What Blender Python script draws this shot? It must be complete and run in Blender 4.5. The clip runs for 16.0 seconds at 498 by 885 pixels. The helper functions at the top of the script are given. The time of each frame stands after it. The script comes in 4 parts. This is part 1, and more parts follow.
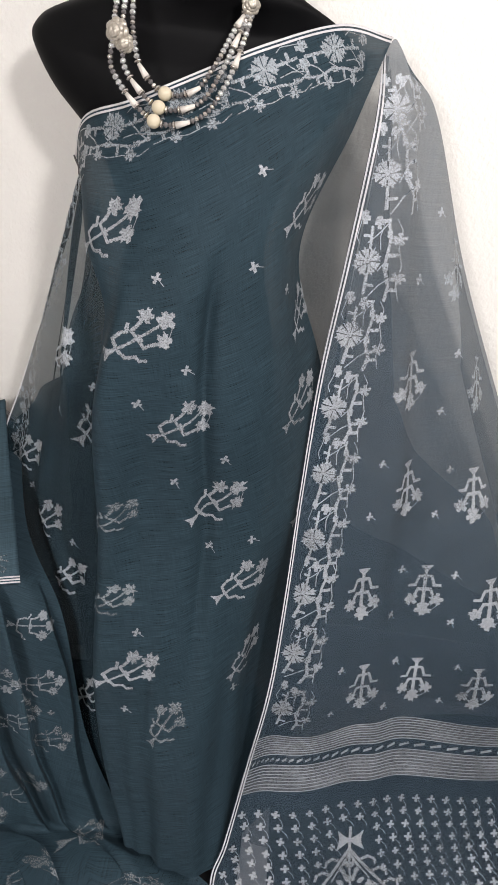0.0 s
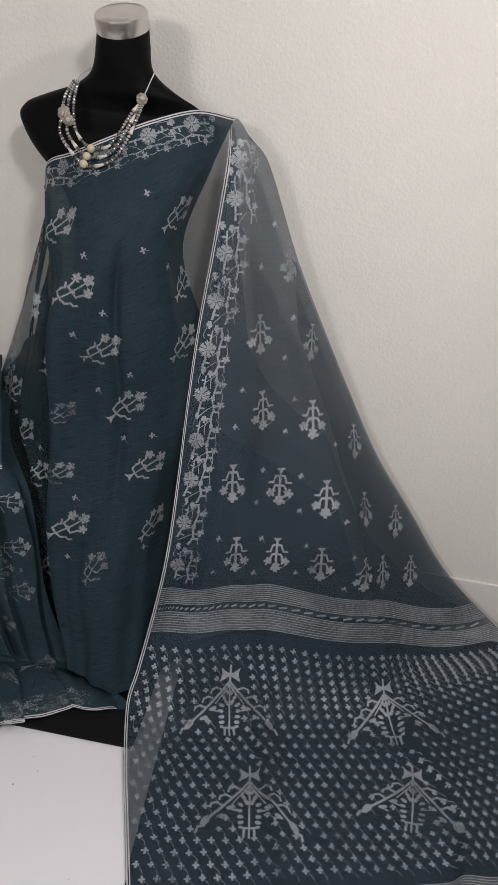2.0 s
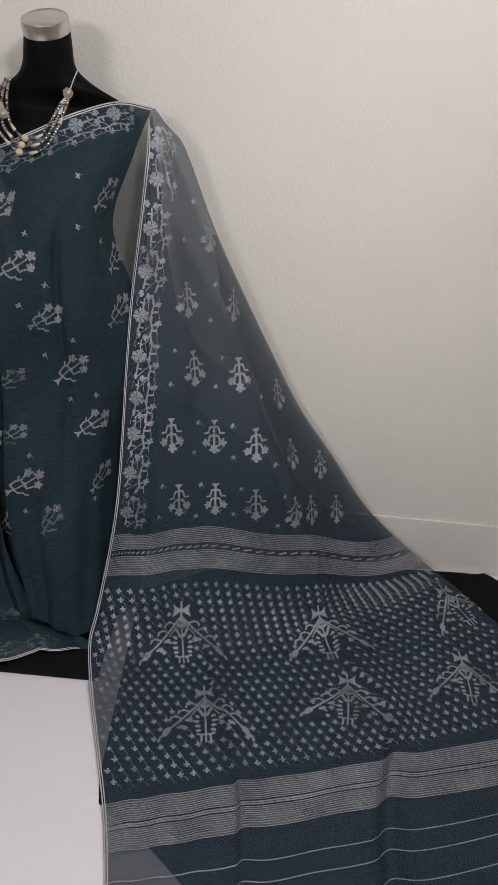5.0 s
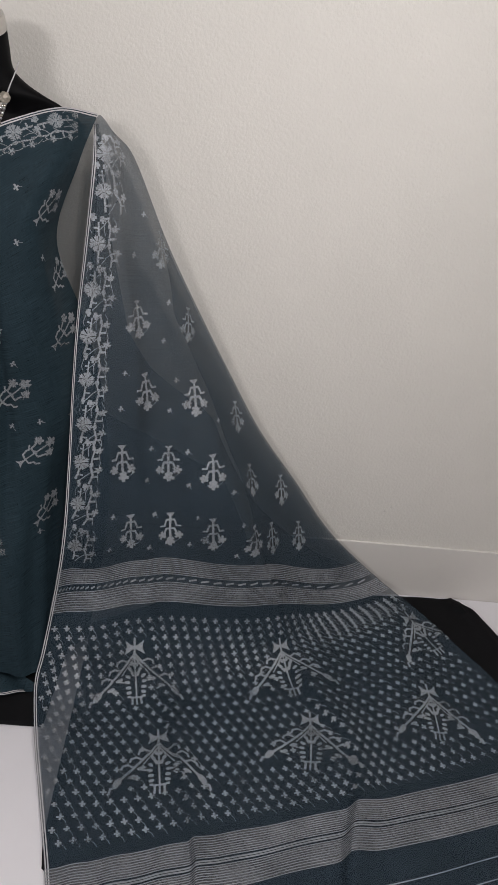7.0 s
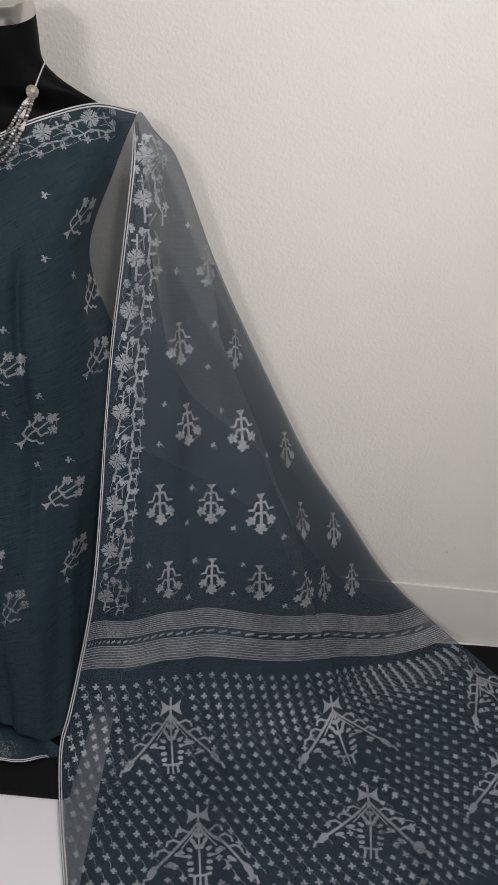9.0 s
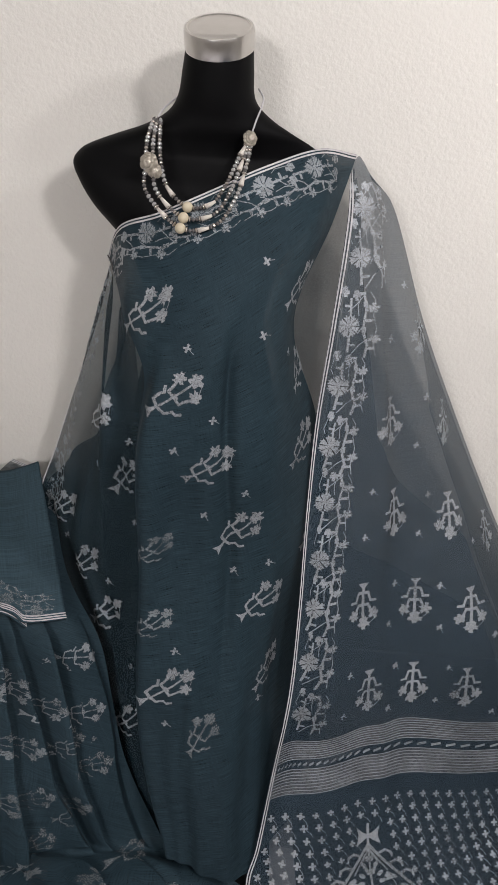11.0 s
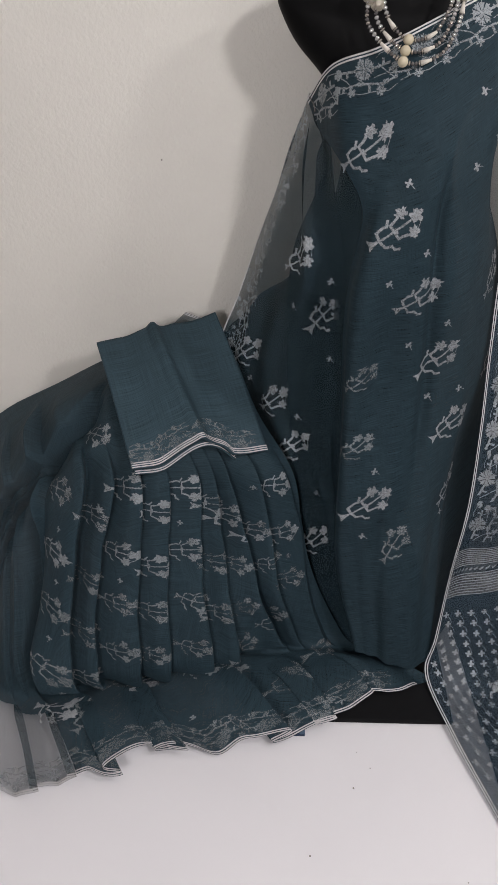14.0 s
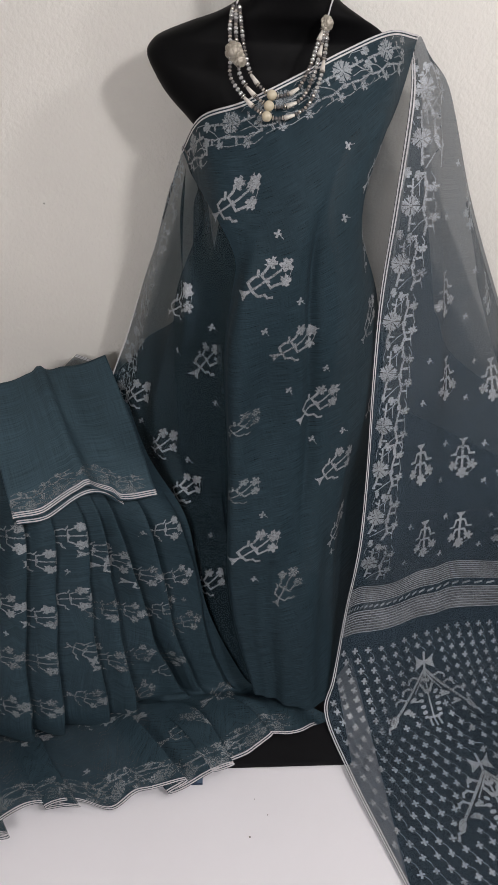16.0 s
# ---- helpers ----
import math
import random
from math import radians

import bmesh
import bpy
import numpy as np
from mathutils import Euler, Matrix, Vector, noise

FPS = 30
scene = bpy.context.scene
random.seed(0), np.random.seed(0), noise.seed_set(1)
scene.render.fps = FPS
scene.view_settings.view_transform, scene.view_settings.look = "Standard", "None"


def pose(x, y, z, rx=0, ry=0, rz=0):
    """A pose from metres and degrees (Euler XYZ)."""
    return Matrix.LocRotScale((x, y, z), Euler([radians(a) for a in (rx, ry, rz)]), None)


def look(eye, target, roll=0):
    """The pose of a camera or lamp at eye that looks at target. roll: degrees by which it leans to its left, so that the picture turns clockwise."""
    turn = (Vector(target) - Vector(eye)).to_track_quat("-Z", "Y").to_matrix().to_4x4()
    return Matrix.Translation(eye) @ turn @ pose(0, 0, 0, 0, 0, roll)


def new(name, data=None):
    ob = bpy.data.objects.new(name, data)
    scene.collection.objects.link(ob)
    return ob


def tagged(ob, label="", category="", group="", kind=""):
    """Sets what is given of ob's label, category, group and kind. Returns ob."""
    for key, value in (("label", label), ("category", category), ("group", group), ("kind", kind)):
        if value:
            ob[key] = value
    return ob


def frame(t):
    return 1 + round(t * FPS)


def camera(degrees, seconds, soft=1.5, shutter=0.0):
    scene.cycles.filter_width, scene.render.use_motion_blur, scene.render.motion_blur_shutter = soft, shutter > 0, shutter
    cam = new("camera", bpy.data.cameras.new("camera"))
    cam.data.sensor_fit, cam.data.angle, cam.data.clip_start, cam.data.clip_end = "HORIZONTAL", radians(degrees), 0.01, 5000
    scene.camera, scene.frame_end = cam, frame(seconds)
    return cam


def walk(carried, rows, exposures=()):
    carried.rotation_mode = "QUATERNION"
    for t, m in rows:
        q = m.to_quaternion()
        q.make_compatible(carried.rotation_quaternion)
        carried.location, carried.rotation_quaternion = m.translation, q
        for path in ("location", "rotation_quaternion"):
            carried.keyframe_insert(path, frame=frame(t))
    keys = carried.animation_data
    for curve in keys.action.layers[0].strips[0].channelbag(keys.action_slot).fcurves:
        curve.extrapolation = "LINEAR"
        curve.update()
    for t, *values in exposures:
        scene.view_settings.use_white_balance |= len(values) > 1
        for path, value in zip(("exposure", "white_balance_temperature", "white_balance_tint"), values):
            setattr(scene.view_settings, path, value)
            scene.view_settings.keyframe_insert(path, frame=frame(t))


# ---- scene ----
cam = camera(37.7, 16.0, soft=1.3)
PATH = [
    (0, (0.022, 0.047, 1.238), (-0.06, 1.721, 0.147), 6.3),
    (0.5, (0.061, -0.098, 1.273), (-0.006, 1.618, 0.249), 5.7),
    (1, (0.129, -0.214, 1.307), (0.066, 1.518, 0.308), 5.0),
    (1.5, (0.238, -0.316, 1.32), (0.139, 1.428, 0.345), 6.2),
    (2, (0.327, -0.455, 1.317), (0.144, 1.286, 0.348), 6.2),
    (2.5, (0.335, -0.551, 1.318), (0.143, 1.191, 0.356), 6.2),
    (3, (0.322, -0.658, 1.319), (0.125, 1.077, 0.344), 5.7),
    (3.5, (0.333, -0.692, 1.322), (0.178, 1.055, 0.36), 5.9),
    (4, (0.324, -0.685, 1.321), (0.219, 1.062, 0.353), 5.8),
    (4.5, (0.344, -0.67, 1.324), (0.255, 1.076, 0.354), 4.8),
    (5, (0.369, -0.67, 1.312), (0.345, 1.089, 0.36), 4.9),
    (5.2, (0.376, -0.667, 1.311), (0.36, 1.093, 0.363), 4.9),
    (7.3, (0.389, -0.511, 1.322), (0.465, 1.251, 0.379), 6.0),
    (7.5, (0.402, -0.476, 1.312), (0.48, 1.288, 0.374), 5.9),
    (8, (0.435, -0.418, 1.285), (0.498, 1.343, 0.34), 6.2),
    (8.5, (0.402, -0.387, 1.276), (0.426, 1.364, 0.311), 6.4),
    (9, (0.322, -0.357, 1.299), (0.33, 1.401, 0.345), 5.7),
    (9.2, (0.282, -0.344, 1.318), (0.291, 1.412, 0.36), 5.4),
    (11.3, (-0.082, -0.117, 1.28), (-0.096, 1.658, 0.358), 3.6),
    (11.5, (-0.112, -0.112, 1.272), (-0.137, 1.634, 0.296), 3.4),
    (12, (-0.219, -0.169, 1.274), (-0.255, 1.517, 0.199), 2.3),
    (12.5, (-0.298, -0.227, 1.273), (-0.337, 1.41, 0.125), 0.7),
    (13, (-0.347, -0.25, 1.27), (-0.39, 1.357, 0.08), 0.2),
    (13.5, (-0.349, -0.258, 1.276), (-0.383, 1.342, 0.078), 0.3),
    (14, (-0.334, -0.267, 1.282), (-0.359, 1.325, 0.072), 0.5),
    (14.5, (-0.323, -0.273, 1.29), (-0.331, 1.321, 0.083), 0.8),
    (15, (-0.312, -0.275, 1.297), (-0.303, 1.325, 0.097), 1.1),
    (15.5, (-0.298, -0.265, 1.301), (-0.229, 1.343, 0.114), 2.0),
    (16, (-0.239, -0.24, 1.31), (-0.106, 1.387, 0.153), 2.7),
]
walk(cam, [(t, look(eye, target, roll)) for t, eye, target, roll in PATH], [(0, 0.80), (0.5, 0.40), (1, 0.06), (2, -0.14), (3.5, -0.30), (5, -0.31), (8, -0.28), (8.5, -0.14), (9.2, -0.16), (11.5, 0.22), (12, 0.24), (12.5, 0.12), (14.5, 0.08), (16, 0.08)])

# ---- light ----
world = bpy.data.worlds.new("room_air")
world.use_nodes = True
world.node_tree.nodes["Background"].inputs[0].default_value = (0.9, 0.95, 1.0, 1)
world.node_tree.nodes["Background"].inputs[1].default_value = 0.03
scene.world = world


def area_lamp(name, eye, target, wide, deep, watts, colour):
    data = bpy.data.lights.new(name, "AREA")
    data.shape, data.size, data.size_y, data.energy, data.color = "RECTANGLE", wide, deep, watts, colour
    ob = new(name, data)
    ob.matrix_world = look(eye, target)
    return ob


area_lamp("ceiling_panel_light", (0.63, -0.52, 1.93), (0.0, 0.7, 0.3), 0.16, 0.16, 14.6, (1.0, 0.957, 0.955))
area_lamp("ceiling_panel_light", (0.99, 0.15, 1.93), (0.0, 0.6, 0.2), 0.13, 0.13, 7, (1.0, 0.957, 0.955))
area_lamp("ceiling_panel_light", (-0.9, -1.9, 1.93), (0.0, 0.6, 0.4), 0.6, 0.6, 44, (1.0, 0.955, 0.957))

# ---- materials ----


def node(nt, kind, **values):
    n = nt.nodes.new(kind)
    for key, value in values.items():
        n.inputs[key.replace("_", " ")].default_value = value
    return n


def surface(name, colour, rough=0.6, metal=0.0, vary=0.12, grain=40.0, bump=0.1, bump_scale=300.0, spec=0.5, depth=0.001):
    m = bpy.data.materials.new(name)
    m.use_nodes = True
    nt = m.node_tree
    p = nt.nodes["Principled BSDF"]
    tc = node(nt, "ShaderNodeTexCoord")
    big = node(nt, "ShaderNodeTexNoise", Scale=grain, Detail=6.0, Roughness=0.6)
    big2 = node(nt, "ShaderNodeTexNoise", Scale=grain / 14, Detail=3.0)
    fine = node(nt, "ShaderNodeTexNoise", Scale=bump_scale, Detail=3.0)
    for n in (big, big2, fine):
        nt.links.new(tc.outputs["Object"], n.inputs["Vector"])
    add = node(nt, "ShaderNodeMath")
    add.operation = "ADD"
    nt.links.new(big.outputs["Fac"], add.inputs[0])
    nt.links.new(big2.outputs["Fac"], add.inputs[1])
    ramp = node(nt, "ShaderNodeMapRange")
    ramp.inputs["From Min"].default_value, ramp.inputs["From Max"].default_value = 0.6, 1.4
    ramp.inputs["To Min"].default_value, ramp.inputs["To Max"].default_value = 1 - vary, 1 + vary
    nt.links.new(add.outputs[0], ramp.inputs["Value"])
    mix = node(nt, "ShaderNodeVectorMath")
    mix.operation = "SCALE"
    mix.inputs[0].default_value = colour
    nt.links.new(ramp.outputs[0], mix.inputs["Scale"])
    nt.links.new(mix.outputs[0], p.inputs["Base Color"])
    p.inputs["Roughness"].default_value, p.inputs["Metallic"].default_value = rough, metal
    p.inputs["Specular IOR Level"].default_value = spec
    b = node(nt, "ShaderNodeBump", Strength=bump, Distance=depth)
    nt.links.new(fine.outputs["Fac"], b.inputs["Height"])
    nt.links.new(b.outputs[0], p.inputs["Normal"])
    return m


def cloth_material(name, colour, cover, slub=0.36, seen=(820.0, 130.0), cross=0.6, lean=0.0):
    """Fine woven cotton-silk: a thread grid lets part of the light straight through."""
    m = bpy.data.materials.new(name)
    m.use_nodes = True
    nt = m.node_tree
    nt.nodes.remove(nt.nodes["Principled BSDF"])
    out = nt.nodes["Material Output"]
    tc = node(nt, "ShaderNodeTexCoord")
    streaks = []
    for sx, sy in ((seen[0], seen[1] / 10), (seen[1] / 10, seen[0])):
        mp = node(nt, "ShaderNodeMapping", Scale=(sx, sy, 1))
        mp.vector_type, mp.inputs["Rotation"].default_value = "TEXTURE", (0, 0, lean)
        mp.inputs["Scale"].default_value = (1 / sx, 1 / sy, 1)
        nt.links.new(tc.outputs["UV"], mp.inputs["Vector"])
        no = node(nt, "ShaderNodeTexNoise", Scale=1.0, Detail=2.0)
        nt.links.new(mp.outputs[0], no.inputs["Vector"])
        streaks.append(no)
    blot = node(nt, "ShaderNodeTexNoise", Scale=9.0, Detail=3.0)
    nt.links.new(tc.outputs["Object"], blot.inputs["Vector"])
    s = node(nt, "ShaderNodeMath")
    s.operation = "MULTIPLY_ADD"
    s.inputs[1].default_value = cross
    nt.links.new(streaks[0].outputs["Fac"], s.inputs[0])
    nt.links.new(streaks[1].outputs["Fac"], s.inputs[2])
    ramp = node(nt, "ShaderNodeMapRange")
    ramp.inputs["From Min"].default_value, ramp.inputs["From Max"].default_value = 0.45, 0.95
    ramp.inputs["To Min"].default_value, ramp.inputs["To Max"].default_value = 1 - slub, 1 + slub
    nt.links.new(s.outputs[0], ramp.inputs["Value"])
    mul = node(nt, "ShaderNodeMath")
    mul.operation = "MULTIPLY"
    nt.links.new(ramp.outputs[0], mul.inputs[0])
    br = node(nt, "ShaderNodeMapRange")
    br.inputs["To Min"].default_value, br.inputs["To Max"].default_value = 0.82, 1.18
    nt.links.new(blot.outputs["Fac"], br.inputs["Value"])
    nt.links.new(br.outputs[0], mul.inputs[1])
    col = node(nt, "ShaderNodeVectorMath")
    col.operation = "SCALE"
    col.inputs[0].default_value = colour
    nt.links.new(mul.outputs[0], col.inputs["Scale"])
    p = node(nt, "ShaderNodeBsdfPrincipled", Roughness=0.6)
    p.inputs["Specular IOR Level"].default_value = 0.09
    p.inputs["Sheen Weight"].default_value, p.inputs["Sheen Roughness"].default_value = 0.012, 0.4
    nt.links.new(col.outputs[0], p.inputs["Base Color"])
    bump = node(nt, "ShaderNodeBump", Strength=0.25, Distance=0.0006)
    nt.links.new(s.outputs[0], bump.inputs["Height"])
    crease = node(nt, "ShaderNodeTexNoise", Scale=22.0, Detail=4.0, Distortion=0.8)
    nt.links.new(tc.outputs["Object"], crease.inputs["Vector"])
    crumple = node(nt, "ShaderNodeBump", Strength=0.34, Distance=0.006)
    nt.links.new(crease.outputs["Fac"], crumple.inputs["Height"])
    nt.links.new(crumple.outputs[0], bump.inputs["Normal"])
    nt.links.new(bump.outputs[0], p.inputs["Normal"])
    tl = node(nt, "ShaderNodeBsdfTranslucent")
    nt.links.new(col.outputs[0], tl.inputs["Color"])
    body = node(nt, "ShaderNodeMixShader", Fac=0.22)
    nt.links.new(p.outputs[0], body.inputs[1])
    nt.links.new(tl.outputs[0], body.inputs[2])
    clear = node(nt, "ShaderNodeBsdfTransparent")
    mix = node(nt, "ShaderNodeMixShader")
    cov = node(nt, "ShaderNodeMapRange")
    cov.inputs["From Min"].default_value, cov.inputs["From Max"].default_value = 0.45, 0.95
    cov.inputs["To Min"].default_value, cov.inputs["To Max"].default_value = max(0, cover - 0.04), min(1, cover + 0.04)
    nt.links.new(s.outputs[0], cov.inputs["Value"])
    nt.links.new(cov.outputs[0], mix.inputs["Fac"])
    nt.links.new(clear.outputs[0], mix.inputs[1])
    nt.links.new(body.outputs[0], mix.inputs[2])
    nt.links.new(mix.outputs[0], out.inputs["Surface"])
    return m


TEAL = (0.0256, 0.0458, 0.0595)
WALL = surface("wall_paint", (0.72, 0.699, 0.657), 0.75, vary=0.035, grain=6, bump=0.7, bump_scale=170, depth=0.0022)
SKIRT = surface("skirting_paint", (0.70, 0.675, 0.645), 0.6, vary=0.03, grain=9, bump=0.15, bump_scale=90)
TABLE = surface("white_laminate", (0.80, 0.785, 0.82), 0.45, vary=0.02, grain=5, bump=0.03)
CEIL = surface("ceiling_paint", (0.8, 0.8, 0.79), 0.8, vary=0.02)
FLOOR = surface("floor_tile", (0.45, 0.43, 0.4), 0.4, vary=0.05, grain=8)
BLACK = surface("black_fibreglass", (0.003, 0.003, 0.0034), 0.55, vary=0.1, grain=30, bump=0.03, spec=0.08)
JERSEY = surface("black_jersey", (0.006, 0.006, 0.007), 0.9, vary=0.2, grain=60, bump=0.4, bump_scale=700, spec=0.15)
CHROME = surface("brushed_steel", (0.62, 0.60, 0.58), 0.28, metal=1.0, vary=0.08, grain=50, bump=0.05)
BODY = cloth_material("teal_cotton_silk_doubled", TEAL, 0.94, 0.40, (1100.0, 300.0), 0.35, -0.22)
SHEER = cloth_material("teal_cotton_silk_single", TEAL, 0.68)
HEM = cloth_material("teal_pleat_hem", TEAL, 0.885)
DENSE = cloth_material("teal_cotton_silk_gathered", TEAL, 0.74)
VEIL = cloth_material("teal_cotton_silk_thin", TEAL, 0.42)
PALLU = cloth_material("teal_pallu_single", (0.0390, 0.0600, 0.0815), 0.68)
INNER = cloth_material("teal_pallu_under_layer", TEAL, 0.40)
PLEAT = cloth_material("teal_pleats_layered", TEAL, 0.95)
BLOUSE = cloth_material("teal_blouse_cotton", (0.041, 0.069, 0.087), 0.97)


def thread_material(name, colour, cover, light=0.55):
    """Loose silver weft: glinting yarns with the cloth showing between them."""
    m = surface(name, colour, 0.42, vary=0.35, grain=240, bump=0.6, bump_scale=1500)
    nt = m.node_tree
    p, out = nt.nodes["Principled BSDF"], nt.nodes["Material Output"]
    p.inputs["Metallic"].default_value = 0.25
    tc = node(nt, "ShaderNodeTexCoord")
    gaps = node(nt, "ShaderNodeTexNoise", Scale=620.0, Detail=1.0)
    patch = node(nt, "ShaderNodeTexNoise", Scale=13.0, Detail=2.0)
    for n in (gaps, patch):
        nt.links.new(tc.outputs["Object"], n.inputs["Vector"])
    both = node(nt, "ShaderNodeMath")
    both.operation = "MULTIPLY_ADD"
    both.inputs[1].default_value = 0.9
    nt.links.new(patch.outputs["Fac"], both.inputs[0])
    nt.links.new(gaps.outputs["Fac"], both.inputs[2])
    fac = node(nt, "ShaderNodeMapRange")
    fac.inputs["From Min"].default_value, fac.inputs["From Max"].default_value = 0.70, 1.10
    fac.inputs["To Min"].default_value, fac.inputs["To Max"].default_value = cover - light / 2, min(1.0, cover + light / 2)
    nt.links.new(both.outputs[0], fac.inputs["Value"])
    clear = node(nt, "ShaderNodeBsdfTransparent")
    mix = node(nt, "ShaderNodeMixShader")
    nt.links.new(fac.outputs[0], mix.inputs["Fac"])
    nt.links.new(clear.outputs[0], mix.inputs[1])
    nt.links.new(p.outputs[0], mix.inputs[2])
    nt.links.new(mix.outputs[0], out.inputs["Surface"])
    return m


SILVER = thread_material("silver_zari_thread", (0.34, 0.36, 0.385), 0.66)
SOFT = thread_material("soft_zari_thread", (0.30, 0.33, 0.355), 0.56)
FAINT = thread_material("dull_zari_thread", (0.26, 0.29, 0.31), 0.40)
# Sparsest of the silver yarns, darker than the motifs' thread, for the hem border.
DIM = thread_material("sparse_zari_thread", (0.24, 0.27, 0.29), 0.26)
GROUND = thread_material("thin_zari_ground", (0.22, 0.235, 0.26), 0.44, 0.3)
LINES = surface("silver_zari_line", (0.26, 0.275, 0.30), 0.42, metal=0.2, vary=0.4, grain=260, bump=0.5, bump_scale=1500)
WHITE = surface("white_selvedge_thread", (0.50, 0.485, 0.50), 0.6, vary=0.2, grain=300, bump=0.4, bump_scale=1500)

# ---- surfaces ----


def spline(k, t):
    """Catmull-Rom weights over k knots at t (0 to k - 1): (len(t), k)."""
    t = np.clip(np.asarray(t, float), 0, k - 1)
    i = np.clip(np.floor(t).astype(int), 0, k - 2)
    f = t - i
    w = np.zeros((len(t), k))
    r = np.arange(len(t))
    h = (-0.5 * f + f**2 - 0.5 * f**3, 1 - 2.5 * f**2 + 1.5 * f**3, 0.5 * f + 2 * f**2 - 1.5 * f**3, -0.5 * f**2 + 0.5 * f**3)
    for d, c in zip((-1, 0, 1, 2), h):
        j = i + d
        lo, hi = j < 0, j > k - 1
        ok = ~(lo | hi)
        np.add.at(w, (r[ok], j[ok]), c[ok])
        for e, a, b in ((lo, 0, 1), (hi, k - 1, k - 2)):
            np.add.at(w, (r[e], np.full(e.sum(), a)), 2 * c[e])
            np.add.at(w, (r[e], np.full(e.sum(), b)), -c[e])
    return w


class Cloth:
    """A smooth sheet through rows of knots, with folds laid on it along its normal. u runs along a row, v from row to row."""

    def __init__(self, rows, fold=None, floor=None, slide=None, tuck=None):
        self.k = np.array(rows, float)
        self.rows, self.cols = self.k.shape[:2]
        self.fold, self.floor, self.slide, self.tuck = fold, floor, slide, tuck

    def base(self, u, v):
        return np.einsum("ni,nj,ijk->nk", spline(self.rows, v), spline(self.cols, u), self.k)

    def at(self, u, v, lift=0.0):
        u, v = np.atleast_1d(np.asarray(u, float)), np.atleast_1d(np.asarray(v, float))
        u_line = u
        if self.tuck:
            u = np.clip(self.tuck(u, v), 0, self.cols - 1)
        p = self.base(u, v)
        e = 1e-3
        um, vm = np.clip(u, e, self.cols - 1 - e), np.clip(v, e, self.rows - 1 - e)
        su, sv = self.base(um + e, vm) - self.base(um - e, vm), self.base(um, vm + e) - self.base(um, vm - e)
        n = np.cross(sv, su)
        n /= np.linalg.norm(n, axis=1)[:, None] + 1e-12
        f = self.fold(u_line, v) if self.fold else np.zeros(len(u))
        p = p + n * (np.asarray(f) + lift)[:, None]
        if self.slide:
            p[:, 1] += self.slide(u_line, v)
        if self.floor is not None:
            p[:, 2] = np.maximum(p[:, 2], self.floor + lift)
            p[:, 1] = np.minimum(p[:, 1], 1.072)
        return p

    def frames_at(self, u, v):
        e = 1e-3
        su = (self.base(u + e, v) - self.base(u - e, v)) / (2 * e)
        sv = (self.base(u, v + e) - self.base(u, v - e)) / (2 * e)
        e1 = su / np.linalg.norm(su, axis=1)[:, None]
        e2 = sv - e1 * np.sum(sv * e1, 1)[:, None]
        e2 /= np.linalg.norm(e2, axis=1)[:, None]
        return e1, e2, np.linalg.pinv(np.stack([su, sv], 2))

    def frame_at(self, u, v):
        e1, e2, inv = self.frames_at(np.array([u]), np.array([v]))
        return e1[0], e2[0], inv[0]


def smooth(x):
    x = np.clip(x, 0, 1)
    return x * x * (3 - 2 * x)


def ridge(x, centre, width):
    return np.exp(-(((x - centre) / width) ** 2))


# the wrap over the bust, waist and hips, with the hanging front fold
body_rows = []
body_rows.append([(-0.268, 0.945, 1.025), (-0.238, 0.890, 1.083), (-0.178, 0.860, 1.111), (-0.105, 0.862, 1.146), (-0.045, 0.880, 1.174), (0.028, 0.925, 1.196), (0.086, 0.985, 1.186)])
body_rows.append([(-0.255, 0.935, 0.99), (-0.225, 0.840, 1.01), (-0.163, 0.806, 1.010), (-0.10, 0.802, 1.030), (-0.03, 0.826, 1.062), (0.024, 0.865, 1.09), (0.058, 0.935, 1.10)])
body_rows.append([(-0.246, 0.915, 0.925), (-0.215, 0.812, 0.93), (-0.165, 0.768, 0.920), (-0.10, 0.764, 0.930), (-0.045, 0.785, 0.95), (0.0, 0.835, 0.965), (0.016, 0.92, 0.955)])
body_rows.append([(-0.284, 0.915, 0.79), (-0.226, 0.835, 0.79), (-0.180, 0.752, 0.795), (-0.11, 0.748, 0.79), (-0.04, 0.763, 0.79), (0.025, 0.825, 0.80), (0.062, 0.92, 0.80)])
body_rows.append([(-0.290, 0.91, 0.62), (-0.215, 0.84, 0.62), (-0.180, 0.748, 0.62), (-0.11, 0.748, 0.62), (-0.03, 0.763, 0.62), (0.038, 0.815, 0.62), (0.105, 0.93, 0.62)])
body_rows.append([(-0.275, 0.87, 0.43), (-0.205, 0.80, 0.44), (-0.178, 0.715, 0.44), (-0.11, 0.698, 0.43), (-0.035, 0.720, 0.43), (0.025, 0.795, 0.43), (0.125, 0.90, 0.43)])
body_rows.append([(-0.235, 0.81, 0.24), (-0.185, 0.77, 0.25), (-0.165, 0.695, 0.25), (-0.10, 0.660, 0.25), (-0.03, 0.668, 0.25), (0.02, 0.740, 0.25), (0.12, 0.86, 0.25)])
body_rows.append([(-0.17, 0.72, 0.06), (-0.145, 0.685, 0.066), (-0.125, 0.655, 0.072), (-0.08, 0.630, 0.060), (-0.025, 0.622, 0.045), (0.012, 0.660, 0.045), (0.10, 0.77, 0.04)])


